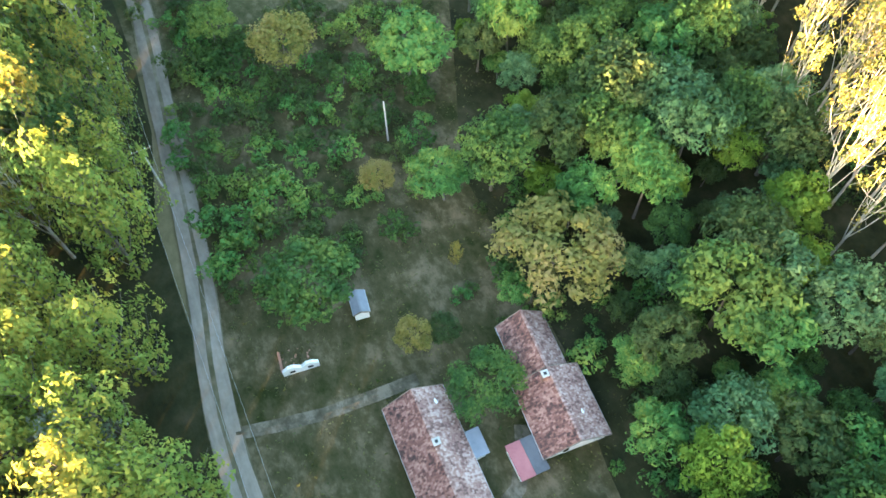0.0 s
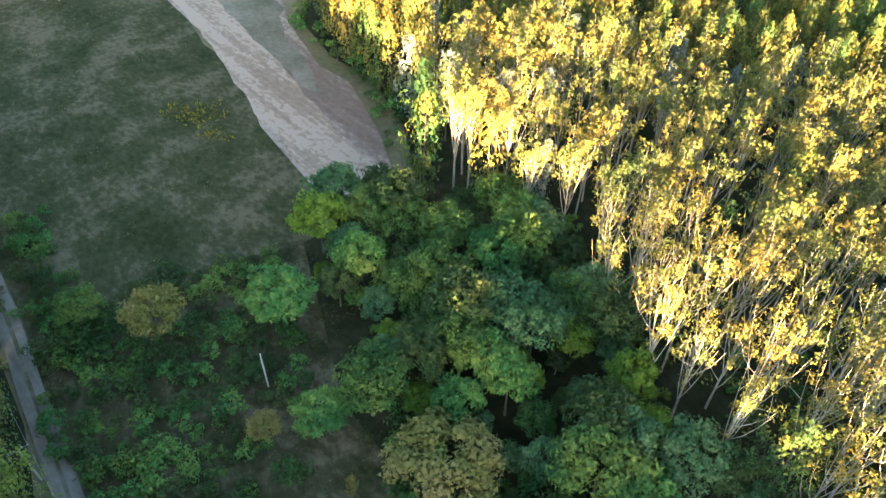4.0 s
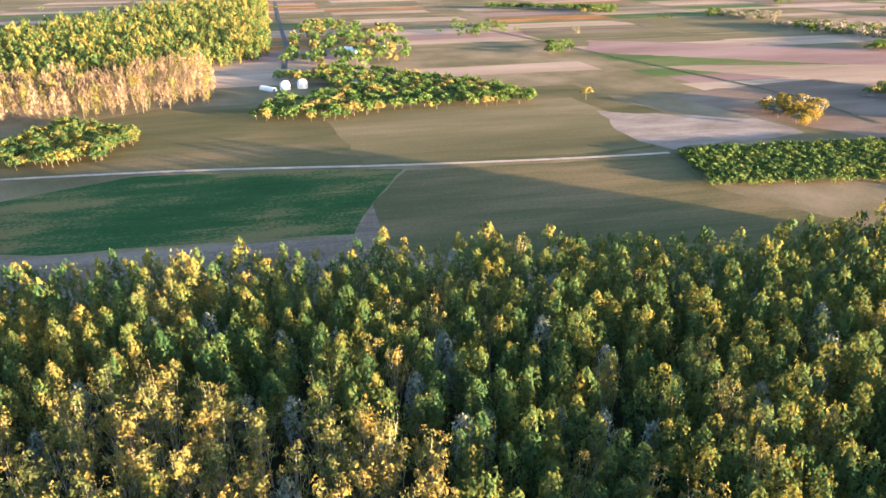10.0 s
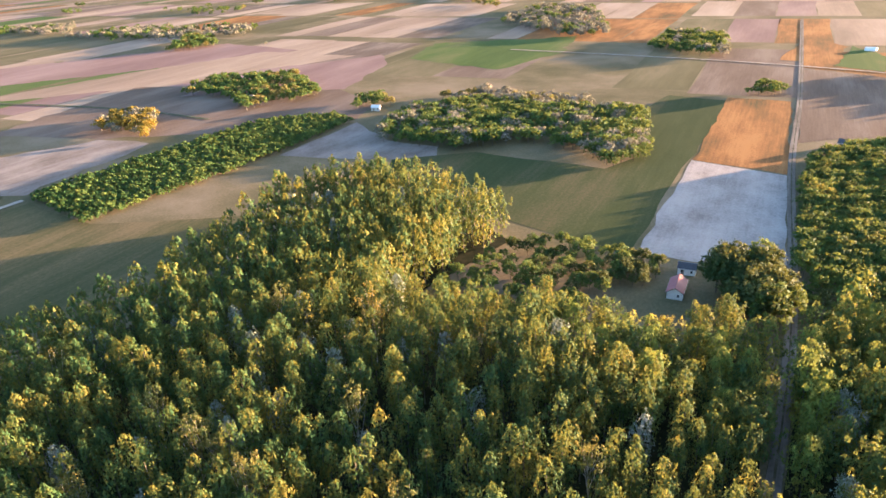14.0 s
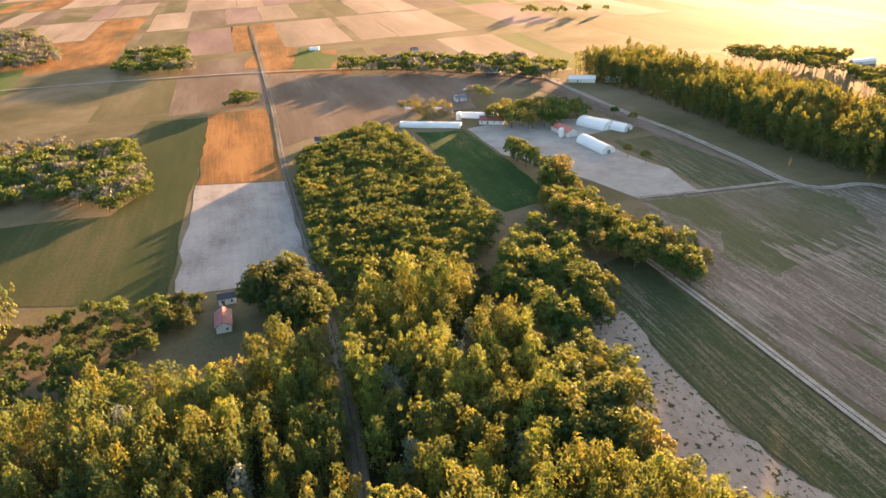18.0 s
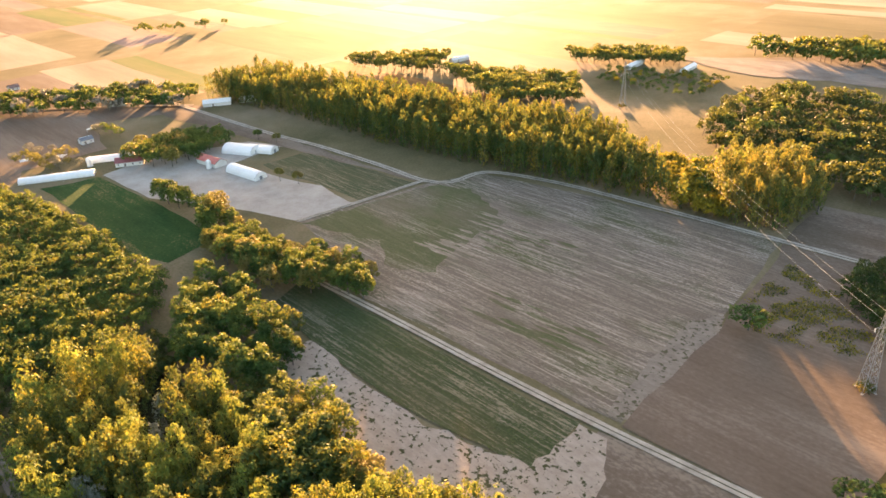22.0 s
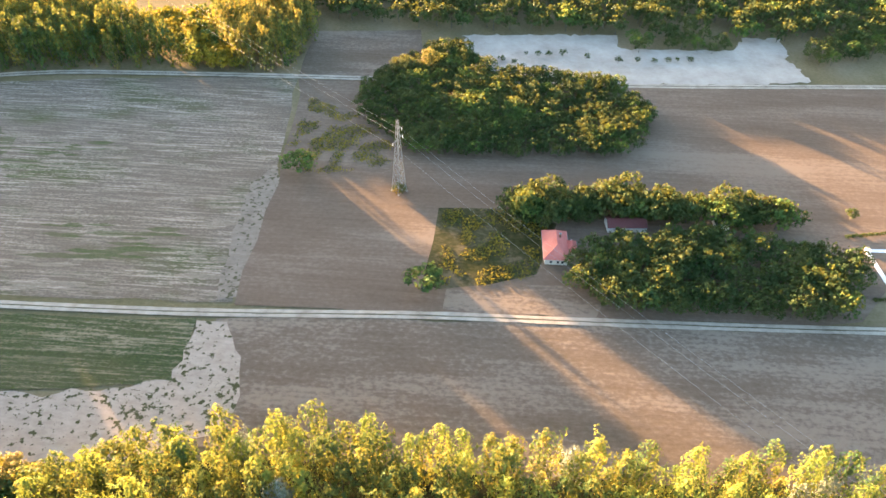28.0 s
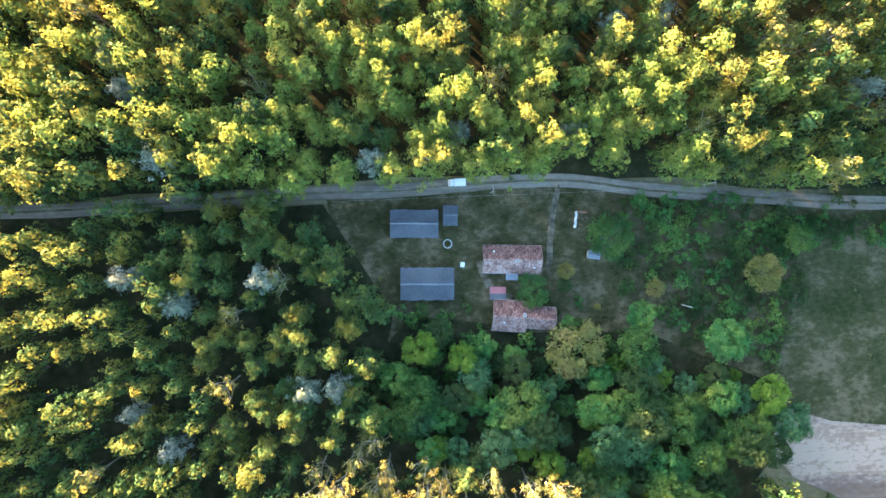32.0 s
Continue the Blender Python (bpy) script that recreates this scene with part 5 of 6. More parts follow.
M["red_sheet"] = plain("faded_red_sheet", (0.24, 0.07, 0.075), (0.34, 0.12, 0.12), 2.0, 0.6)
M["brick"] = plain("brick_wall", (0.2, 0.09, 0.06), (0.32, 0.18, 0.13), 6.0, 0.85, bump=0.4)
M["wood"] = plain("grey_wood", (0.12, 0.09, 0.065), (0.25, 0.2, 0.15), 5.0, 0.8, bump=0.3)
M["steel"] = plain("galvanised_steel", (0.3, 0.31, 0.32), (0.42, 0.43, 0.44), 4.0, 0.45, 0.6)
M["concrete"] = plain("concrete", (0.28, 0.27, 0.25), (0.42, 0.41, 0.38), 2.0, 0.85)
M["film"] = plain("white_film", (0.72, 0.72, 0.7), (0.84, 0.84, 0.82), 0.8, 0.45, bump=0.3, dist=0.05)
M["white"] = plain("white_paint", (0.68, 0.68, 0.66), (0.8, 0.8, 0.78), 2.0, 0.4)
M["glass"] = plain("window_glass", (0.02, 0.025, 0.03), (0.035, 0.04, 0.05), 1.0, 0.1, bump=0.0)
M["water"] = plain("pool_water", (0.012, 0.07, 0.075), (0.02, 0.095, 0.1), 0.6, 0.06, bump=0.15)
M["rubber"] = plain("rubber", (0.015, 0.015, 0.016), (0.03, 0.03, 0.03), 5.0, 0.8)


def at(x, y, angle):
    return pose(x, y, 0, 0, 0, angle)


def slope(x0, x1, y_eave, z_eave, y_ridge, z_ridge, courses, material, parent, rng, label="", name="roof"):
    """A roof slope of overlapping courses, each a thin uneven strip along the ridge."""
    bm = bmesh.new()
    n = Vector((0, -(z_ridge - z_eave), y_ridge - y_eave)).normalized()
    if n.z < 0:
        n = -n
    seg = max(4, int((x1 - x0) / 1.3))
    sag = [rng.uniform(-0.05, 0.05) for _ in range(seg + 1)]
    prof = []
    for k in range(courses):
        prof += [(k / courses, 0.1), ((k + 0.995) / courses, 0.05)]
    prof += [(1.0, -0.02), (0.0, -0.01)]
    rows = []
    for i in range(seg + 1):
        x = x0 + (x1 - x0) * i / seg
        rows.append([bm.verts.new(Vector((x, y_eave + (y_ridge - y_eave) * f, z_eave + (z_ridge - z_eave) * f + sag[i] * (1 - abs(f * 2 - 1)))) + n * (up + rng.uniform(0, 0.012))) for f, up in prof])
    for ra, rb in zip(rows, rows[1:]):
        for q in range(len(prof)):
            w = (q + 1) % len(prof)
            bm.faces.new((ra[q], rb[q], rb[w], ra[w]))
    bm.faces.new(rows[0][::-1])
    bm.faces.new(rows[-1])
    bmesh.ops.recalc_face_normals(bm, faces=bm.faces[:])
    return part(name, bm, M[material], parent, label)


def gable_walls(x0, x1, w, eave, ridge, parent, material="plaster"):
    """Four walls and two gables as one thick shell."""
    bm = bmesh.new()
    prof = [(-w, 0), (w, 0), (w, eave), (0, ridge), (-w, eave)]
    a = [bm.verts.new((x0, y, z)) for y, z in prof]
    b = [bm.verts.new((x1, y, z)) for y, z in prof]
    bm.faces.new(a)
    bm.faces.new(b[::-1])
    for i in range(5):
        bm.faces.new((a[i], b[i], b[(i + 1) % 5], a[(i + 1) % 5]))
    bmesh.ops.recalc_face_normals(bm, faces=bm.faces[:])
    return part("wall", bm, M[material], parent)


def window(x, y, z, w, h, side, parent):
    """A framed window set in a wall whose outside faces along side (0: x, 1: y)."""
    d = (0.05, w / 2, h / 2) if side == 0 else (w / 2, 0.05, h / 2)
    f = part("window", box(x - d[0], y - d[1], z - d[2], x + d[0], y + d[1], z + d[2], 0.01), M["white"], parent)
    e = (0.07, w / 2 - 0.08, h / 2 - 0.08) if side == 0 else (w / 2 - 0.08, 0.07, h / 2 - 0.08)
    part("pane", box(x - e[0], y - e[1], z - e[2], x + e[0], y + e[1], z + e[2]), M["glass"], f)


def chimney(x, y, z0, z1, parent, s=0.35):
    c = part("chimney", box(x - s, y - s, z0, x + s, y + s, z1, 0.02), M["brick"], parent)
    part("cap", box(x - s - 0.08, y - s - 0.08, z1, x + s + 0.08, y + s + 0.08, z1 + 0.12, 0.02), M["concrete"], c)
    part("flue", box(x - s * 0.5, y - s * 0.5, z1 + 0.12, x + s * 0.5, y + s * 0.5, z1 + 0.16), M["rubber"], c)


def dish(x, y, z, parent):
    bm = bmesh.new()
    bmesh.ops.create_uvsphere(bm, u_segments=14, v_segments=8, radius=0.45)
    bmesh.ops.delete(bm, geom=[v for v in bm.verts if v.co.z > -0.2], context="VERTS")
    bmesh.ops.rotate(bm, verts=bm.verts, cent=(0, 0, 0), matrix=Matrix.Rotation(radians(55), 3, "X"))
    bmesh.ops.translate(bm, verts=bm.verts, vec=(x, y, z + 0.5))
    d = part("satellite_dish", bm, M["white"], parent)
    part("mast", rod((x, y, z - 0.3), (x, y, z + 0.4), 0.03), M["steel"], d)


def house(name, x, y, angle, length, width, eave, ridge, tiles, label, chims=(), over=0.35, wall="plaster", windows=True, category="house", courses=13):
    rng = random.Random(int(x * 3 + y * 5))
    h = empty(name, at(x, y, angle), label, category)
    a, w = length / 2, width / 2
    gable_walls(-a + over, a - over, w - over, eave, ridge - 0.12, h, wall)
    drop = (ridge - eave) / (w - over) * over
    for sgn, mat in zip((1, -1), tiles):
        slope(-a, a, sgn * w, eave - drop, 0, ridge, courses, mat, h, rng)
    part("ridge_cap", box(-a, -0.14, ridge + 0.04, a, 0.14, ridge + 0.17, 0.05), M[tiles[1]], h)
    for sgn in (1, -1):
        part("gutter", rod((-a, sgn * (w + 0.06), eave - drop), (a, sgn * (w + 0.06), eave - drop), 0.06), M["steel"], h)
    for end in (-1, 1):
        for sgn in (1, -1):
            run = Vector((0, -sgn * w, ridge - eave + drop))
            bm = box(-0.04, -run.length / 2, -0.1, 0.04, run.length / 2, 0.1)
            m = Matrix.Translation((end * (a + 0.03), sgn * w / 2, (ridge + eave - drop) / 2 + 0.02)) @ Matrix.Rotation(math.atan2(run.z, run.y), 4, "X")
            bm.transform(m)
            part("barge_board", bm, M["wood"], h)
    if windows:
        for k in range(max(2, int(length / 4))):
            wx = -a + length * (k + 0.5) / max(2, int(length / 4))
            for sgn in (1, -1):
                window(wx, sgn * (w - over), 1.5, 0.9, 1.2, 1, h)
        for end in (-1, 1):
            window(end * (a - over), 1.2, 1.5, 0.9, 1.2, 0, h)
    part("door", box(a * 0.25, w - over - 0.04, 0, a * 0.25 + 1.0, w - over + 0.05, 2.05, 0.01), M["wood"], h)
    for cx, cy in chims:
        chimney(cx, cy, eave, ridge + 0.9, h)
    return h


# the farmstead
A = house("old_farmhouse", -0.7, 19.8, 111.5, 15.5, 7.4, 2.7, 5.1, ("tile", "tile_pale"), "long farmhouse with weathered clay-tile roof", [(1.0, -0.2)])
dish(5.6, -2.3, 4.2, A)
dish(-5.0, 1.8, 4.4, A)
porch = part("porch", box(-1.2, -5.2, 0, 1.4, -3.5, 2.3, 0.02), M["plaster"], A)
part("porch_roof", box(-1.5, -5.5, 2.3, 1.7, -3.4, 2.42, 0.02), M["sheet"], porch)
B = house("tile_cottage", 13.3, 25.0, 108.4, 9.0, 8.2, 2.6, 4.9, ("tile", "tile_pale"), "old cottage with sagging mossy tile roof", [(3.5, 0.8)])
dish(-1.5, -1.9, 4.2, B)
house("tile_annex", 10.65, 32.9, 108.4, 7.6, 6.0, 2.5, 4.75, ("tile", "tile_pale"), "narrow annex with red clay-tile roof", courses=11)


def barn(name, x, y, angle, length, width, eave, ridge, label, material="sheet"):
    """A low barn under two slopes of separate corrugated sheets."""
    rng = random.Random(int(length * 7))
    b = empty(name, at(x, y, angle), label, "barn")
    a, w = length / 2, width / 2
    gable_walls(-a + 0.2, a - 0.2, w - 0.2, eave, ridge - 0.05, b, "wood")
    n = int(length / 0.9)
    for sgn in (1, -1):
        roof = part("roof", box(-a + 0.1, -0.02, 0, a - 0.1, 0.02, 0.02), M["wood"], b)
        roof.location = (0, 0, ridge - 0.12)
        for k in range(n):
            x0 = -a + length * k / n
            lift, slip = rng.uniform(0, 0.04), rng.uniform(-0.12, 0.12)
            bm = bmesh.new()
            rows = []
            for i in range(7):
                fx = x0 + (length / n + 0.04) * i / 6
                bump = 0.035 * (i % 2)
                rows.append((bm.verts.new((fx, sgn * (w + slip), eave - 0.05 + lift + bump)), bm.verts.new((fx, 0, ridge + lift + bump))))
            for ra, rb in zip(rows, rows[1:]):
                bm.faces.new((ra[0], ra[1], rb[1], rb[0]))
            bmesh.ops.solidify(bm, geom=bm.faces[:], thickness=0.02)
            ob = part("sheet", bm, M[material], roof)
            ob.location = (0, 0, 0.12 - ridge)
    part("ridge_cap", box(-a, -0.2, ridge + 0.06, a, 0.2, ridge + 0.12, 0.03), M[material], b)
    part("barn_door", box(-a + 0.1, -1.3, 0, -a + 0.22, 1.3, eave - 0.2), M["wood"], b)
    return b


barn("cart_barn", 0.5, -7.6, 112.4, 12.6, 7.4, 2.8, 3.9, "low barn roofed with grey corrugated sheets")
barn("cart_lean_to", -5.2, 0.3, 112.4, 3.8, 5.4, 2.5, 3.2, "lean-to with grey corrugated roof")
barn("hay_barn", 13.8, 1.6, 112.4, 14.0, 8.6, 3.0, 4.2, "large barn with blue-grey corrugated roof")
r = empty("red_shed", at(9.0, 19.8, 22), "small shed with faded red metal roof", "shed")
part("wall", box(-1.5, -1.8, 0, 1.5, 1.8, 2.1), M["plaster"], r)
part("roof", box(-1.7, -2.1, 2.1, 0.1, 2.1, 2.22, 0.02), M["red_sheet"], r)
part("roof", box(0.104, -2.1, 2.12, 1.8, 2.1, 2.24, 0.02), M["dark_sheet"], r, "dark felted roof half")
ruin = empty("ruined_wall", at(-17.0, 31.6, 17), "whitewashed gable wall of a fallen shed with brick rubble", "ruin")
for x0, x1, peak in ((-2.2, 0.1, 0.62), (0.102, 2.2, 0.5)):
    mid = (x0 + x1) / 2
    prof = [(x0, 0), (x1, 0), (x1, 1.45), (mid + 0.3, 1.5 + peak), (mid - 0.4, 1.45 + peak), (x0, 1.3)]
    wall_bm = bmesh.new()
    front = [wall_bm.verts.new((x, -0.2, z)) for x, z in prof]
    back = [wall_bm.verts.new((x, 0.2, z)) for x, z in prof]
    wall_bm.faces.new(front)
    wall_bm.faces.new(back[::-1])
    for i in range(len(prof)):
        j = (i + 1) % len(prof)
        wall_bm.faces.new((front[i], back[i], back[j], front[j]))
    bmesh.ops.recalc_face_normals(wall_bm, faces=wall_bm.faces[:])
    part("gable", wall_bm, M["white"], ruin)
    # no opening is cut: a thin black slab paints the shade inside it
    part("painted_opening", box(mid - 0.3, -0.23, 0.75, mid + 0.35, -0.204, 1.25), M["rubber"], ruin, "black slab for the shade in an empty window")
pile = random.Random(8)
for k in range(60):
    bx, by = pile.uniform(-2.6, 1.8), 0.5 + pile.random() ** 1.5 * 2.6
    piece = box(-0.17, -0.1, 0, 0.17, 0.1, 0.12)
    ob = part("brick", piece, M["brick"], ruin)
    ob.matrix_local = pose(bx, by, pile.uniform(0, 0.25), pile.uniform(-20, 20), pile.uniform(-20, 20), pile.uniform(0, 180))
part("broken_wall", box(-2.4, 0.21, 0, -2.1, 3.0, 0.8, 0.03), M["brick"], ruin, "low broken brick wall")
house("privy", -10.2, 39.6, 105, 3.2, 2.0, 2.0, 2.5, ("sheet", "sheet"), "narrow white hut with grey sheet roof", windows=False, over=0.1, category="hut", courses=5)


def van(x, y, angle):
    v = empty("white_truck", at(x, y, angle), "small white box truck parked on the lane", "truck")
    part("cargo_box", box(-2.1, -0.95, 0.75, 0.9, 0.95, 2.55, 0.06), M["white"], v)
    cab = box(1.0, -0.9, 0.55, 2.5, 0.9, 2.05, 0.12)
    for q in cab.verts:
        if q.co.x > 2.0 and q.co.z > 1.4:
            q.co.x -= 0.5
    c = part("cab", cab, M["white"], v)
    part("windscreen", box(1.98, -0.78, 1.25, 2.12, 0.78, 1.9, 0.03), M["glass"], c)
    part("chassis", box(-2.0, -0.5, 0.45, 2.3, 0.5, 0.74), M["rubber"], v)
    for wx in (-1.4, 1.7):
        for wy in (-0.85, 0.85):
            w = part("wheel", rod((wx, wy - 0.12, 0.4), (wx, wy + 0.12, 0.4), 0.38, sides=16), M["rubber"], v)
            part("rim", rod((wx, wy - 0.13, 0.4), (wx, wy + 0.13, 0.4), 0.2, sides=12), M["steel"], w)
    for wy in (-0.7, 0.7):
        part("headlight", box(2.46, wy - 0.14, 0.75, 2.53, wy + 0.14, 0.95, 0.02), M["white"], v)


van(-14.0, -1.2, -65.3)

# small things of the yard
ring = empty("well_ring", at(2.0, 2.6, 0), "round concrete well ring in the grass", "well")
bm = bmesh.new()
for k in range(16):
    a0, a1 = k * math.pi / 8, (k + 1) * math.pi / 8
    for r0, r1, z0, z1 in ((1.0, 1.25, 0, 0.5),):
        vs = [bm.verts.new((rr * math.cos(a), rr * math.sin(a), z)) for a in (a0, a1) for rr in (r0, r1) for z in (z0, z1)]
        for q in ((0, 1, 5, 4), (2, 6, 7, 3), (1, 3, 7, 5), (0, 4, 6, 2)):
            bm.faces.new([vs[i] for i in q])
bmesh.ops.remove_doubles(bm, verts=bm.verts[:], dist=0.001)
part("wall", bm, M["concrete"], ring)
tub = empty("white_tub", at(5.6, 8.4, 15), "white plastic tub standing in the yard", "tub")
part("body", box(-0.6, -0.5, 0, 0.6, 0.5, 0.6, 0.12), M["white"], tub)
part("rim", box(-0.66, -0.56, 0.56, 0.66, 0.56, 0.64, 0.04), M["white"], tub)


def pole(x, y, h, arm, label):
    p = empty("power_pole", at(x, y, 25), label, "pole")
    part("shaft", rod((0, 0, 0), (0, 0, h), 0.16, 0.11, 8), M["concrete"], p)
    if arm:
        part("crossarm", box(-1.4, -0.06, h - 0.5, 1.4, 0.06, h - 0.36, 0.01), M["wood"], p)
        for k in (-1.2, -0.5, 0.5, 1.2):
            part("insulator", rod((k, 0, h - 0.36), (k, 0, h - 0.14), 0.05), M["white"], p)
    return p


LINE = [(-64, 115), (-39, 60), (-15, 8), (9, -44), (32, -96)]
for x, y in LINE:
    pole(x, y, 8.5, True, "concrete power pole with crossarm beside the lane")
pole(-7, 67, 8.5, False, "bare concrete pole in the meadow")


def wire(a, b, sag, r, label, category="cable"):
    a, b = Vector(a), Vector(b)
    pts = [a.lerp(b, k / 16) - Vector((0, 0, sag * 4 * (k / 16) * (1 - k / 16))) for k in range(17)]
    v, q = tube(pts, [r] * 17, 4)
    tagged(new("cable", mesh_of("cable", v, q, M["steel"])), label, category)


for (xa, ya), (xb, yb) in zip(LINE, LINE[1:]):
    for k in (-1.2, 1.2):
        ox, oy = k * math.cos(radians(25)), k * math.sin(radians(25))
        wire((xa + ox, ya + oy, 8.38), (xb + ox, yb + oy, 8.38), 0.6, 0.012, "thin cable between the power poles")


ARMS = ((0.72, -2.4), (0.77, 2.4), (0.88, 2.0))


def pylon(x, y, angle, h):
    """A lattice tower: four legs, braces between them, three arms with insulators."""
    p = empty("pylon", at(x, y, angle), "tall grey lattice power pylon in the field", "pylon")
    wide = lambda z: 1.8 * (1 - z / h) ** 1.25 + 0.32
    steps = [h * (1 - (1 - k / 11) ** 1.15) for k in range(12)]
    for sx in (-1, 1):
        for sy in (-1, 1):
            v, q = tube([(sx * wide(z), sy * wide(z), z) for z in steps], [0.09] * 12, 4)
            new("leg", mesh_of("leg", v, q, M["steel"])).parent = p
    for face in range(4):
        m = Matrix.Rotation(face * math.pi / 2, 3, "Z")
        for k in range(11):
            a, b = steps[k], steps[k + 1]
            bm = rod(m @ Vector((-wide(a), wide(a), a)), m @ Vector((wide(b), wide(b), b)), 0.05, sides=4)
            rod(m @ Vector((wide(a), wide(a), a)), m @ Vector((-wide(b), wide(b), b)), 0.05, sides=4, bm=bm)
            part("brace", bm, M["steel"], p)
    for f, reach in ARMS:
        z = h * f
        bm = rod((0, 0.3, z), (reach, 0, z + 0.1), 0.06, sides=4)
        rod((0, -0.3, z), (reach, 0, z + 0.1), 0.06, sides=4, bm=bm)
        rod((0, 0, z + 1.1), (reach, 0, z + 0.1), 0.05, sides=4, bm=bm)
        arm = part("arm", bm, M["steel"], p)
        part("insulator", rod((reach, 0, z - 1.3), (reach, 0, z + 0.05), 0.14, sides=8), M["white"], arm)
    for sx in (-1, 1):
        for sy in (-1, 1):
            part("footing", box(sx * 2.12 - 0.4, sy * 2.12 - 0.4, 0, sx * 2.12 + 0.4, sy * 2.12 + 0.4, 0.35, 0.05), M["concrete"], p)
    return p


PYLONS = [(-184, -120), (-292, -423), (-52, 224)]
LINE_ANGLE = math.degrees(math.atan2(303, 108)) + 90
for x, y in PYLONS:
    pylon(x, y, LINE_ANGLE, 33)
    for k in range(5):
        add_to("pylon_bush", ("shrub", 1), x + 1.8 * math.cos(k * 1.3), y + 1.8 * math.sin(k * 1.3), 0.75, k, "shrub" if k else "orange")
labels["pylon_bush"] = "tangle of low bushes under the pylon"
ca, sa = math.cos(radians(LINE_ANGLE)), math.sin(radians(LINE_ANGLE))
for (xa, ya), (xb, yb) in ((PYLONS[0], PYLONS[1]), (PYLONS[0], PYLONS[2])):
    for f, reach in ARMS:
        z = 33 * f
        wire((xa + ca * reach, ya + sa * reach, z - 1.3), (xb + ca * reach, yb + sa * reach, z - 1.3), 7.0, 0.024, "high-voltage cable hanging between the pylons")

house("garden_shed", -207.5, -34.5, 120, 15, 7, 2.6, 4.2, ("maroon", "maroon"), "low garden shed with dark red roof among trees", windows=False, over=0.2, category="shed", courses=8)
house("grey_shed", -226, -3, 30, 6, 5, 2.4, 3.6, ("sheet", "dark_sheet"), "small grey-roofed shed among garden trees", windows=False, over=0.2, category="shed", courses=6)
# red-roofed villa in the garden wood
h = empty("villa", at(-181.5, -52.6, 25.6), "white villa with bright red hipped roof", "house")
part("wall", box(-7.2, -4.0, 0, 7.2, 4.0, 3.2, 0.03), M["plaster"], h)


def hipped(x0, y0, x1, y1, z0, z1, inset, name):
    """A hipped roof over a rectangle, its ridge along x, with ridge and hip caps."""
    bm, ym = bmesh.new(), (y0 + y1) / 2
    e = [bm.verts.new(p) for p in ((x0, y0, z0), (x1, y0, z0), (x1, y1, z0), (x0, y1, z0))]
    t = [bm.verts.new(p) for p in ((x0 + inset, ym, z1), (x1 - inset, ym, z1))]
    for f in ((e[0], e[1], t[1], t[0]), (e[2], e[3], t[0], t[1]), (e[1], e[2], t[1]), (e[3], e[0], t[0]), (e[3], e[2], e[1], e[0])):
        bm.faces.new(f)
    roof = part(name, bm, M["tile_red"], h)
    up = Vector((0, 0, 0.05))
    pts = [((x0, y0, z0), (x0 + inset, ym, z1)), ((x1, y0, z0), (x1 - inset, ym, z1)), ((x1, y1, z0), (x1 - inset, ym, z1)), ((x0, y1, z0), (x0 + inset, ym, z1)), ((x0 + inset, ym, z1), (x1 - inset, ym, z1))]
    for a, b in pts:
        part("hip_cap", rod(Vector(a) + up, Vector(b) + up, 0.12), M["tile_red"], roof)
    for ya in (y0, y1):
        part("gutter", rod((x0, ya, z0 - 0.02), (x1, ya, z0 - 0.02), 0.08), M["steel"], roof)
    return roof


hipped(-7.9, -4.7, 7.9, 4.7, 3.1, 6.9, 4.0, "roof")
part("wing", box(-2.6, 4.02, 0, 2.6, 7.2, 2.8, 0.03), M["plaster"], h)
hipped(-3.2, 3.8, 3.2, 7.8, 2.75, 4.6, 1.9, "wing_roof")
chimney(-1.6, 1.4, 4.6, 7.4, h)
dish(-2.9, 5.6, 3.2, h)
for wy in (-1.9, 0.6, 2.2):
    window(7.22, wy, 1.6, 1.0, 1.3, 0, h)
for wx in (-4, 0, 4):
    window(wx, -4.02, 1.6, 1.1, 1.4, 1, h)

# swimming pool with a white deck
p = empty("swimming_pool", at(-233.5, 55.8, 28), "swimming pool of teal water with white deck", "pool")
for x0, y0, x1, y1 in ((-9.6, -5.6, 9.6, -3.9), (-9.6, 3.9, 9.6, 5.6), (-9.6, -3.9, -7.9, 3.9), (7.9, -3.9, 9.6, 3.9)):
    part("deck", box(x0, y0, 0, x1, y1, 0.35, 0.03), M["white"], p)
part("water", box(-7.9, -3.9, 0, 7.9, 3.9, 0.22), M["water"], p)
for wx in (-6.0, -5.4):
    part("ladder_rail", rod((wx, 3.7, 0.2), (wx, 4.2, 1.0), 0.03), M["steel"], p)
part("pump_house", box(-9.4, -5.4, 0.36, -7.4, -4.0, 1.6, 0.05), M["white"], p)
wall_rng = random.Random(3)
hedge = [(-243, 40), (-257, 59), (-224, 72), (-212, 51)]
for (xa, ya), (xb, yb) in zip(hedge, hedge[1:]):
    for k in range(22):
        f = k / 22
        add_to("garden_hedge", ("shrub", 2), xa + (xb - xa) * f, ya + (yb - ya) * f, 0.35, wall_rng.uniform(0, 6), "shrub")
labels["garden_hedge"] = "low grey-green hedge"


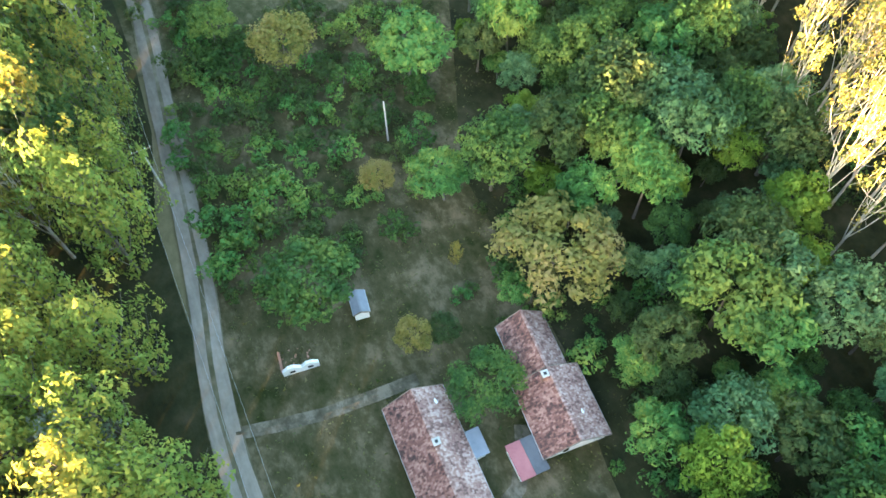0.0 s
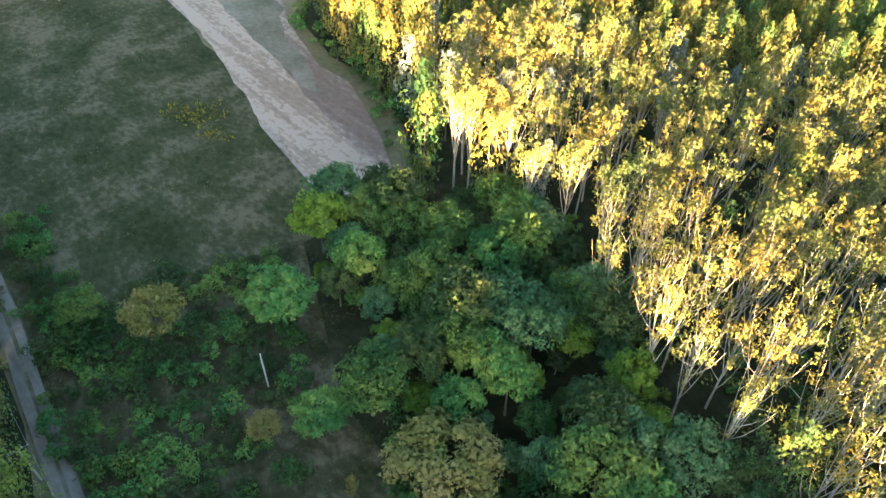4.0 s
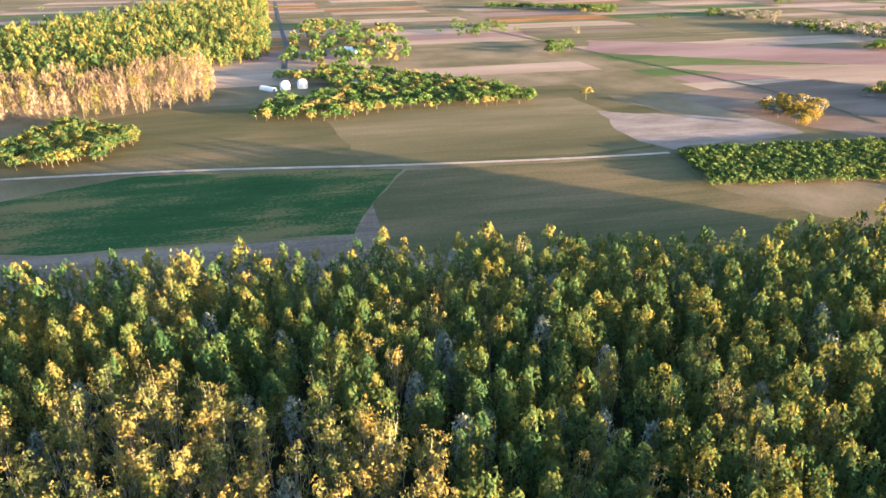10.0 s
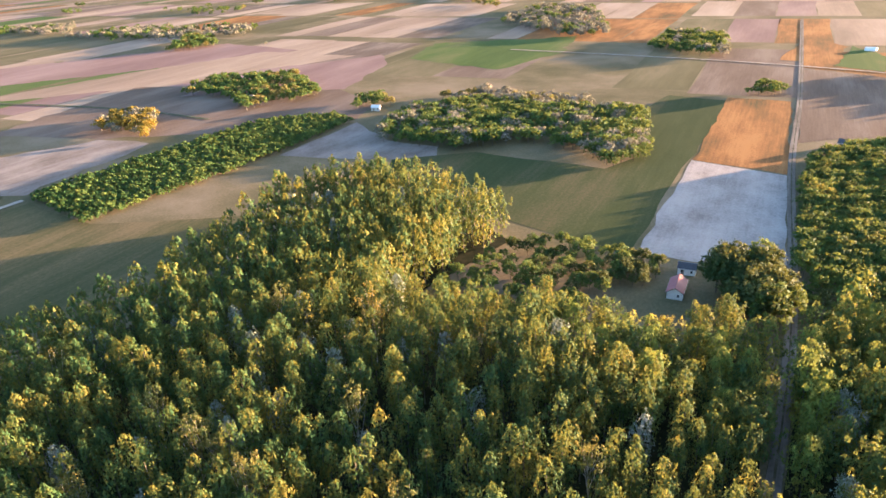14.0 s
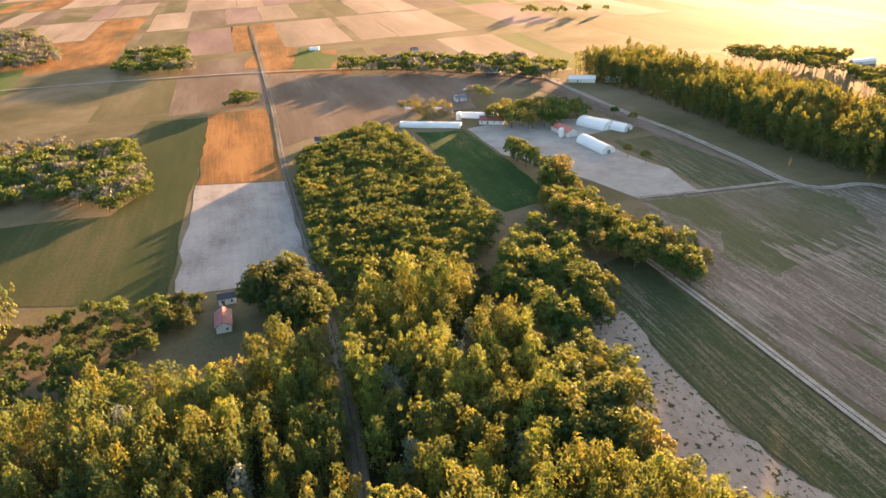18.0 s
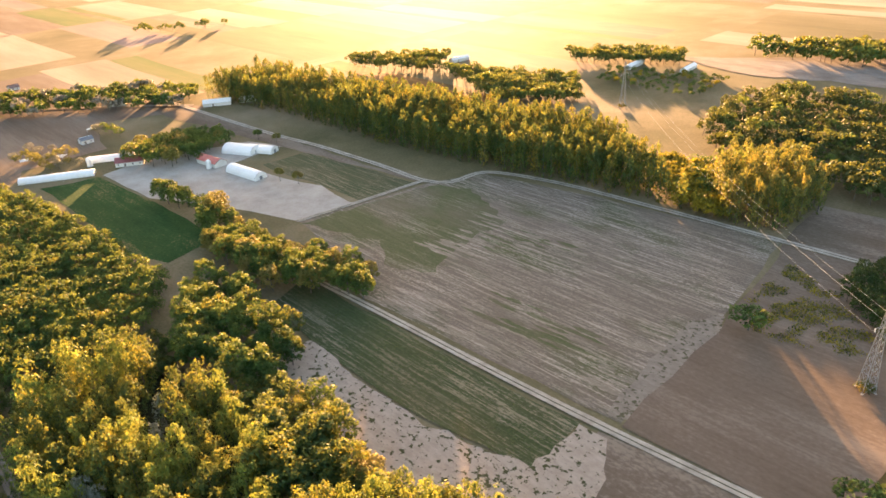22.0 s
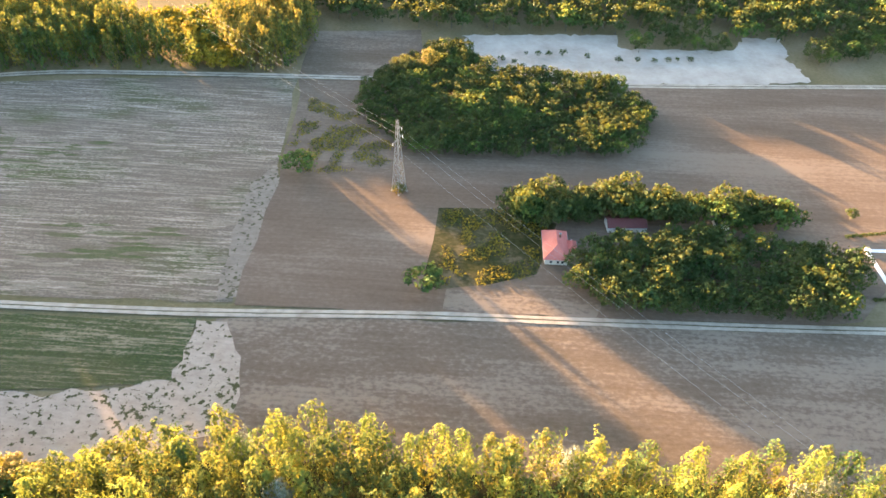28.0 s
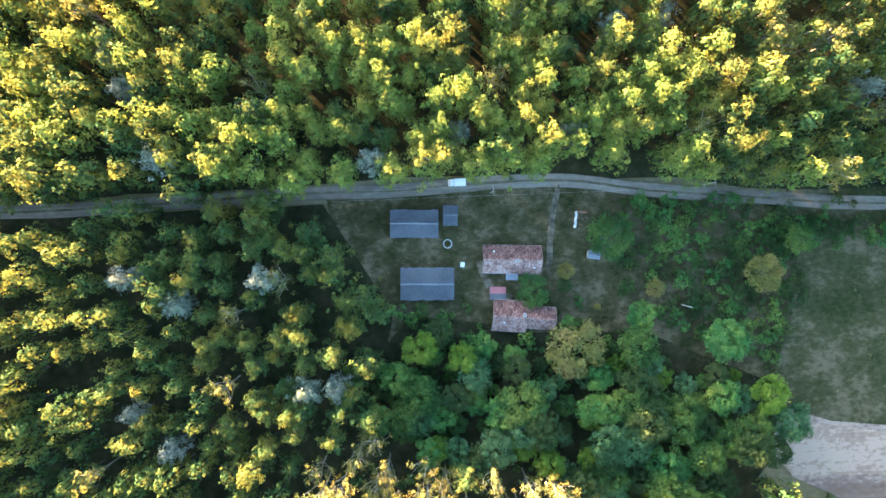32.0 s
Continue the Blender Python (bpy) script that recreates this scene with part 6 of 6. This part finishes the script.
def tunnel(x, y, angle, length, width, height, label):
    """A film tunnel: ribbed half-round skin, end walls and hoops."""
    g = empty("polytunnel", at(x, y, angle), label, "greenhouse", "polytunnels of the farm")
    bm = bmesh.new()
    n = max(6, int(length / 1.6))
    rows = []
    for i in range(n + 1):
        puff = 1.0 if i % 2 else 0.975
        rows.append([bm.verts.new((-length / 2 + length * i / n, math.cos(a * math.pi / 10) * width / 2 * puff, math.sin(a * math.pi / 10) ** 0.8 * height * puff)) for a in range(11)])
    for ra, rb in zip(rows, rows[1:]):
        for k in range(10):
            bm.faces.new((ra[k], ra[k + 1], rb[k + 1], rb[k]))
    part("film", bm, M["film"], g)
    for end in (-1, 1):
        bm = bmesh.new()
        bm.faces.new([bm.verts.new((end * length / 2, math.cos(a * math.pi / 10) * width / 2, math.sin(a * math.pi / 10) ** 0.8 * height)) for a in range(11)])
        w = part("end_wall", bm, M["film"], g)
        part("door", box(end * length / 2 - 0.05, -1.0, 0, end * length / 2 + 0.05, 1.0, min(2.2, height * 0.7)), M["sheet"], w)
        pts = [(end * length / 2, math.cos(a * math.pi / 10) * width / 2, math.sin(a * math.pi / 10) ** 0.8 * height + 0.03) for a in range(11)]
        v, q = tube(pts, [0.06] * 11, 4)
        new("hoop", mesh_of("hoop", v, q, M["steel"])).parent = g


tunnel(85, -452, -4, 42, 7.5, 3.2, "long white polytunnel at the meadow's edge")
tunnel(55, -474, -6, 27, 7.5, 3.4, "white polytunnel beside the small house")
tunnel(-22, -407, 121, 28, 9, 4.6, "white ribbed polytunnel on the sandy yard")
tunnel(-24, -451, 140, 22, 13, 5.2, "wide white polytunnel behind the barn")
tunnel(-36, -446, 140, 20, 9, 4.2, "white polytunnel joined to its wide neighbour")
tunnel(265, -748, 10, 10, 8, 3.2, "white polytunnel of a distant garden")
tunnel(573, 276, 60, 18, 6, 3.4, "white polytunnel of the farm in the east")
house("farm_cottage", 44, -459, -6, 17, 8, 2.8, 5.0, ("red_sheet", "tile_red"), "low farm cottage with dull red roof", courses=8)
house("farm_barn", -4, -436, 121, 20, 9, 3.0, 5.2, ("red_sheet", "tile_red"), "farm barn with red roof", windows=False, category="barn", courses=8)
for x, y, ang, ln, wd, tiles, label in [
    (118, -200, 115, 12, 6, ("red_sheet", "red_sheet"), "shaded cottage with red roof at the lane"),
    (124, -216, 25, 7, 5, ("dark_sheet", "sheet"), "dark shed behind the cottage"),
    (150, -415, 10, 8, 6, ("dark_sheet", "dark_sheet"), "dark hut under the trees"),
    (57, -617, 0, 12, 8, ("film", "film"), "white hall of the hamlet"), (27, -618, 20, 10, 7, ("tile", "tile"), "hamlet house with brown roof"),
    (149, -721, 30, 9, 7, ("tile_pale", "tile"), "hamlet house with pale roof"), (-18, -577, -5, 22, 8, ("film", "film"), "long white hall beside the poplar belt"),
    (-42, -576, -5, 14, 6, ("film", "sheet"), "white shed beside the poplar belt"), (74, -520, 30, 9, 6, ("sheet", "film"), "grey shed in the ploughed field"),
    (574, -255, 40, 12, 8, ("tile_red", "tile_red"), "lonely house with orange tile roof"), (438, -294, 40, 7, 5, ("film", "film"), "white tent-like shed at the copse"), (299, -322, 30, 9, 6, ("sheet", "film"), "grey hut at the copse"),
    (83, 288, 60, 13, 7, ("tile", "tile_pale"), "house with dark tile roof in the north wood"), (76, 296, 150, 6, 5, ("plaster", "plaster"), "whitewashed shed in the north wood"),
    (277, 524, 60, 12, 8, ("tile", "tile_pale"), "white house beyond the road"), (299, 517, 60, 16, 9, ("tile_pale", "tile"), "long house beyond the road"),
    (595, 196, 60, 24, 12, ("sheet", "dark_sheet"), "grey hall of the eastern farm"), (640, 186, 60, 18, 9, ("tile_pale", "film"), "pale farm house among trees"),
    (830, 290, 60, 36, 12, ("film", "film"), "long white hall in the village"), (873, 263, 60, 20, 10, ("tile_pale", "film"), "village house with pale roof"),
    (-371, -525, 30, 30, 6, ("film", "film"), "row of distant white sheds"), (-403, -492, 30, 24, 6, ("film", "sheet"), "distant long white hall"), (-244, -624, 20, 22, 6, ("film", "film"), "distant white hall in evening haze"), (-226, -507, 20, 12, 5, ("film", "sheet"), "white shed behind the poplar belt")]:
    house("farm_house" if "hall" not in label and "shed" not in label else "farm_hall", x, y, ang, ln, wd, 2.8, 2.8 + wd * 0.28, tiles, label, windows=ln < 20, category="house" if "house" in label or "cottage" in label else "shed", courses=7)
for x, y in ((578, 262), (588, 250)):
    s = empty("white_silo", at(x, y, 0), "white round-topped silo of the farm", "silo", "silos of the farm")
    part("drum", rod((0, 0, 0), (0, 0, 3.5), 4.6, sides=24), M["white"], s)
    bm = bmesh.new()
    bmesh.ops.create_uvsphere(bm, u_segments=24, v_segments=12, radius=4.6)
    bmesh.ops.translate(bm, verts=bm.verts, vec=(0, 0, 3.5))
    part("dome", bm, M["white"], s)
for x, y in ((68, -467), (-2, -428)):
    tank = empty("white_tank", at(x, y, 0), "upright white round-topped tank beside the polytunnels", "tank", "tanks of the farm")
    part("drum", rod((0, 0, 0.3), (0, 0, 4.2), 1.7, sides=20), M["white"], tank)
    bm = bmesh.new()
    bmesh.ops.create_uvsphere(bm, u_segments=20, v_segments=10, radius=1.7)
    bmesh.ops.translate(bm, verts=bm.verts, vec=(0, 0, 4.2))
    part("dome", bm, M["white"], tank)
    part("plinth", rod((0, 0, 0), (0, 0, 0.3), 2.0, sides=20), M["concrete"], tank)
for x, y, ang in ((107, -492, 15), (88, -490, -20), (71, -548, 60)):
    t = empty("garden_shelter", at(x, y, ang), "small white film shelter among garden trees", "shelter", "shelters of the farm")
    part("roof", prism([(-4, -3), (4, -3), (4, 3), (-4, 3)], 2.3, 2.45), M["film"], t)
    part("ridge", prism([(-4, -1.2), (4, -1.2), (4, 1.2), (-4, 1.2)], 2.45, 2.8), M["film"], t)
    for px in (-3.8, 3.8):
        for py in (-2.8, 2.8):
            part("post", rod((px, py, 0), (px, py, 2.3), 0.07), M["steel"], t)
plant_stands(labels)
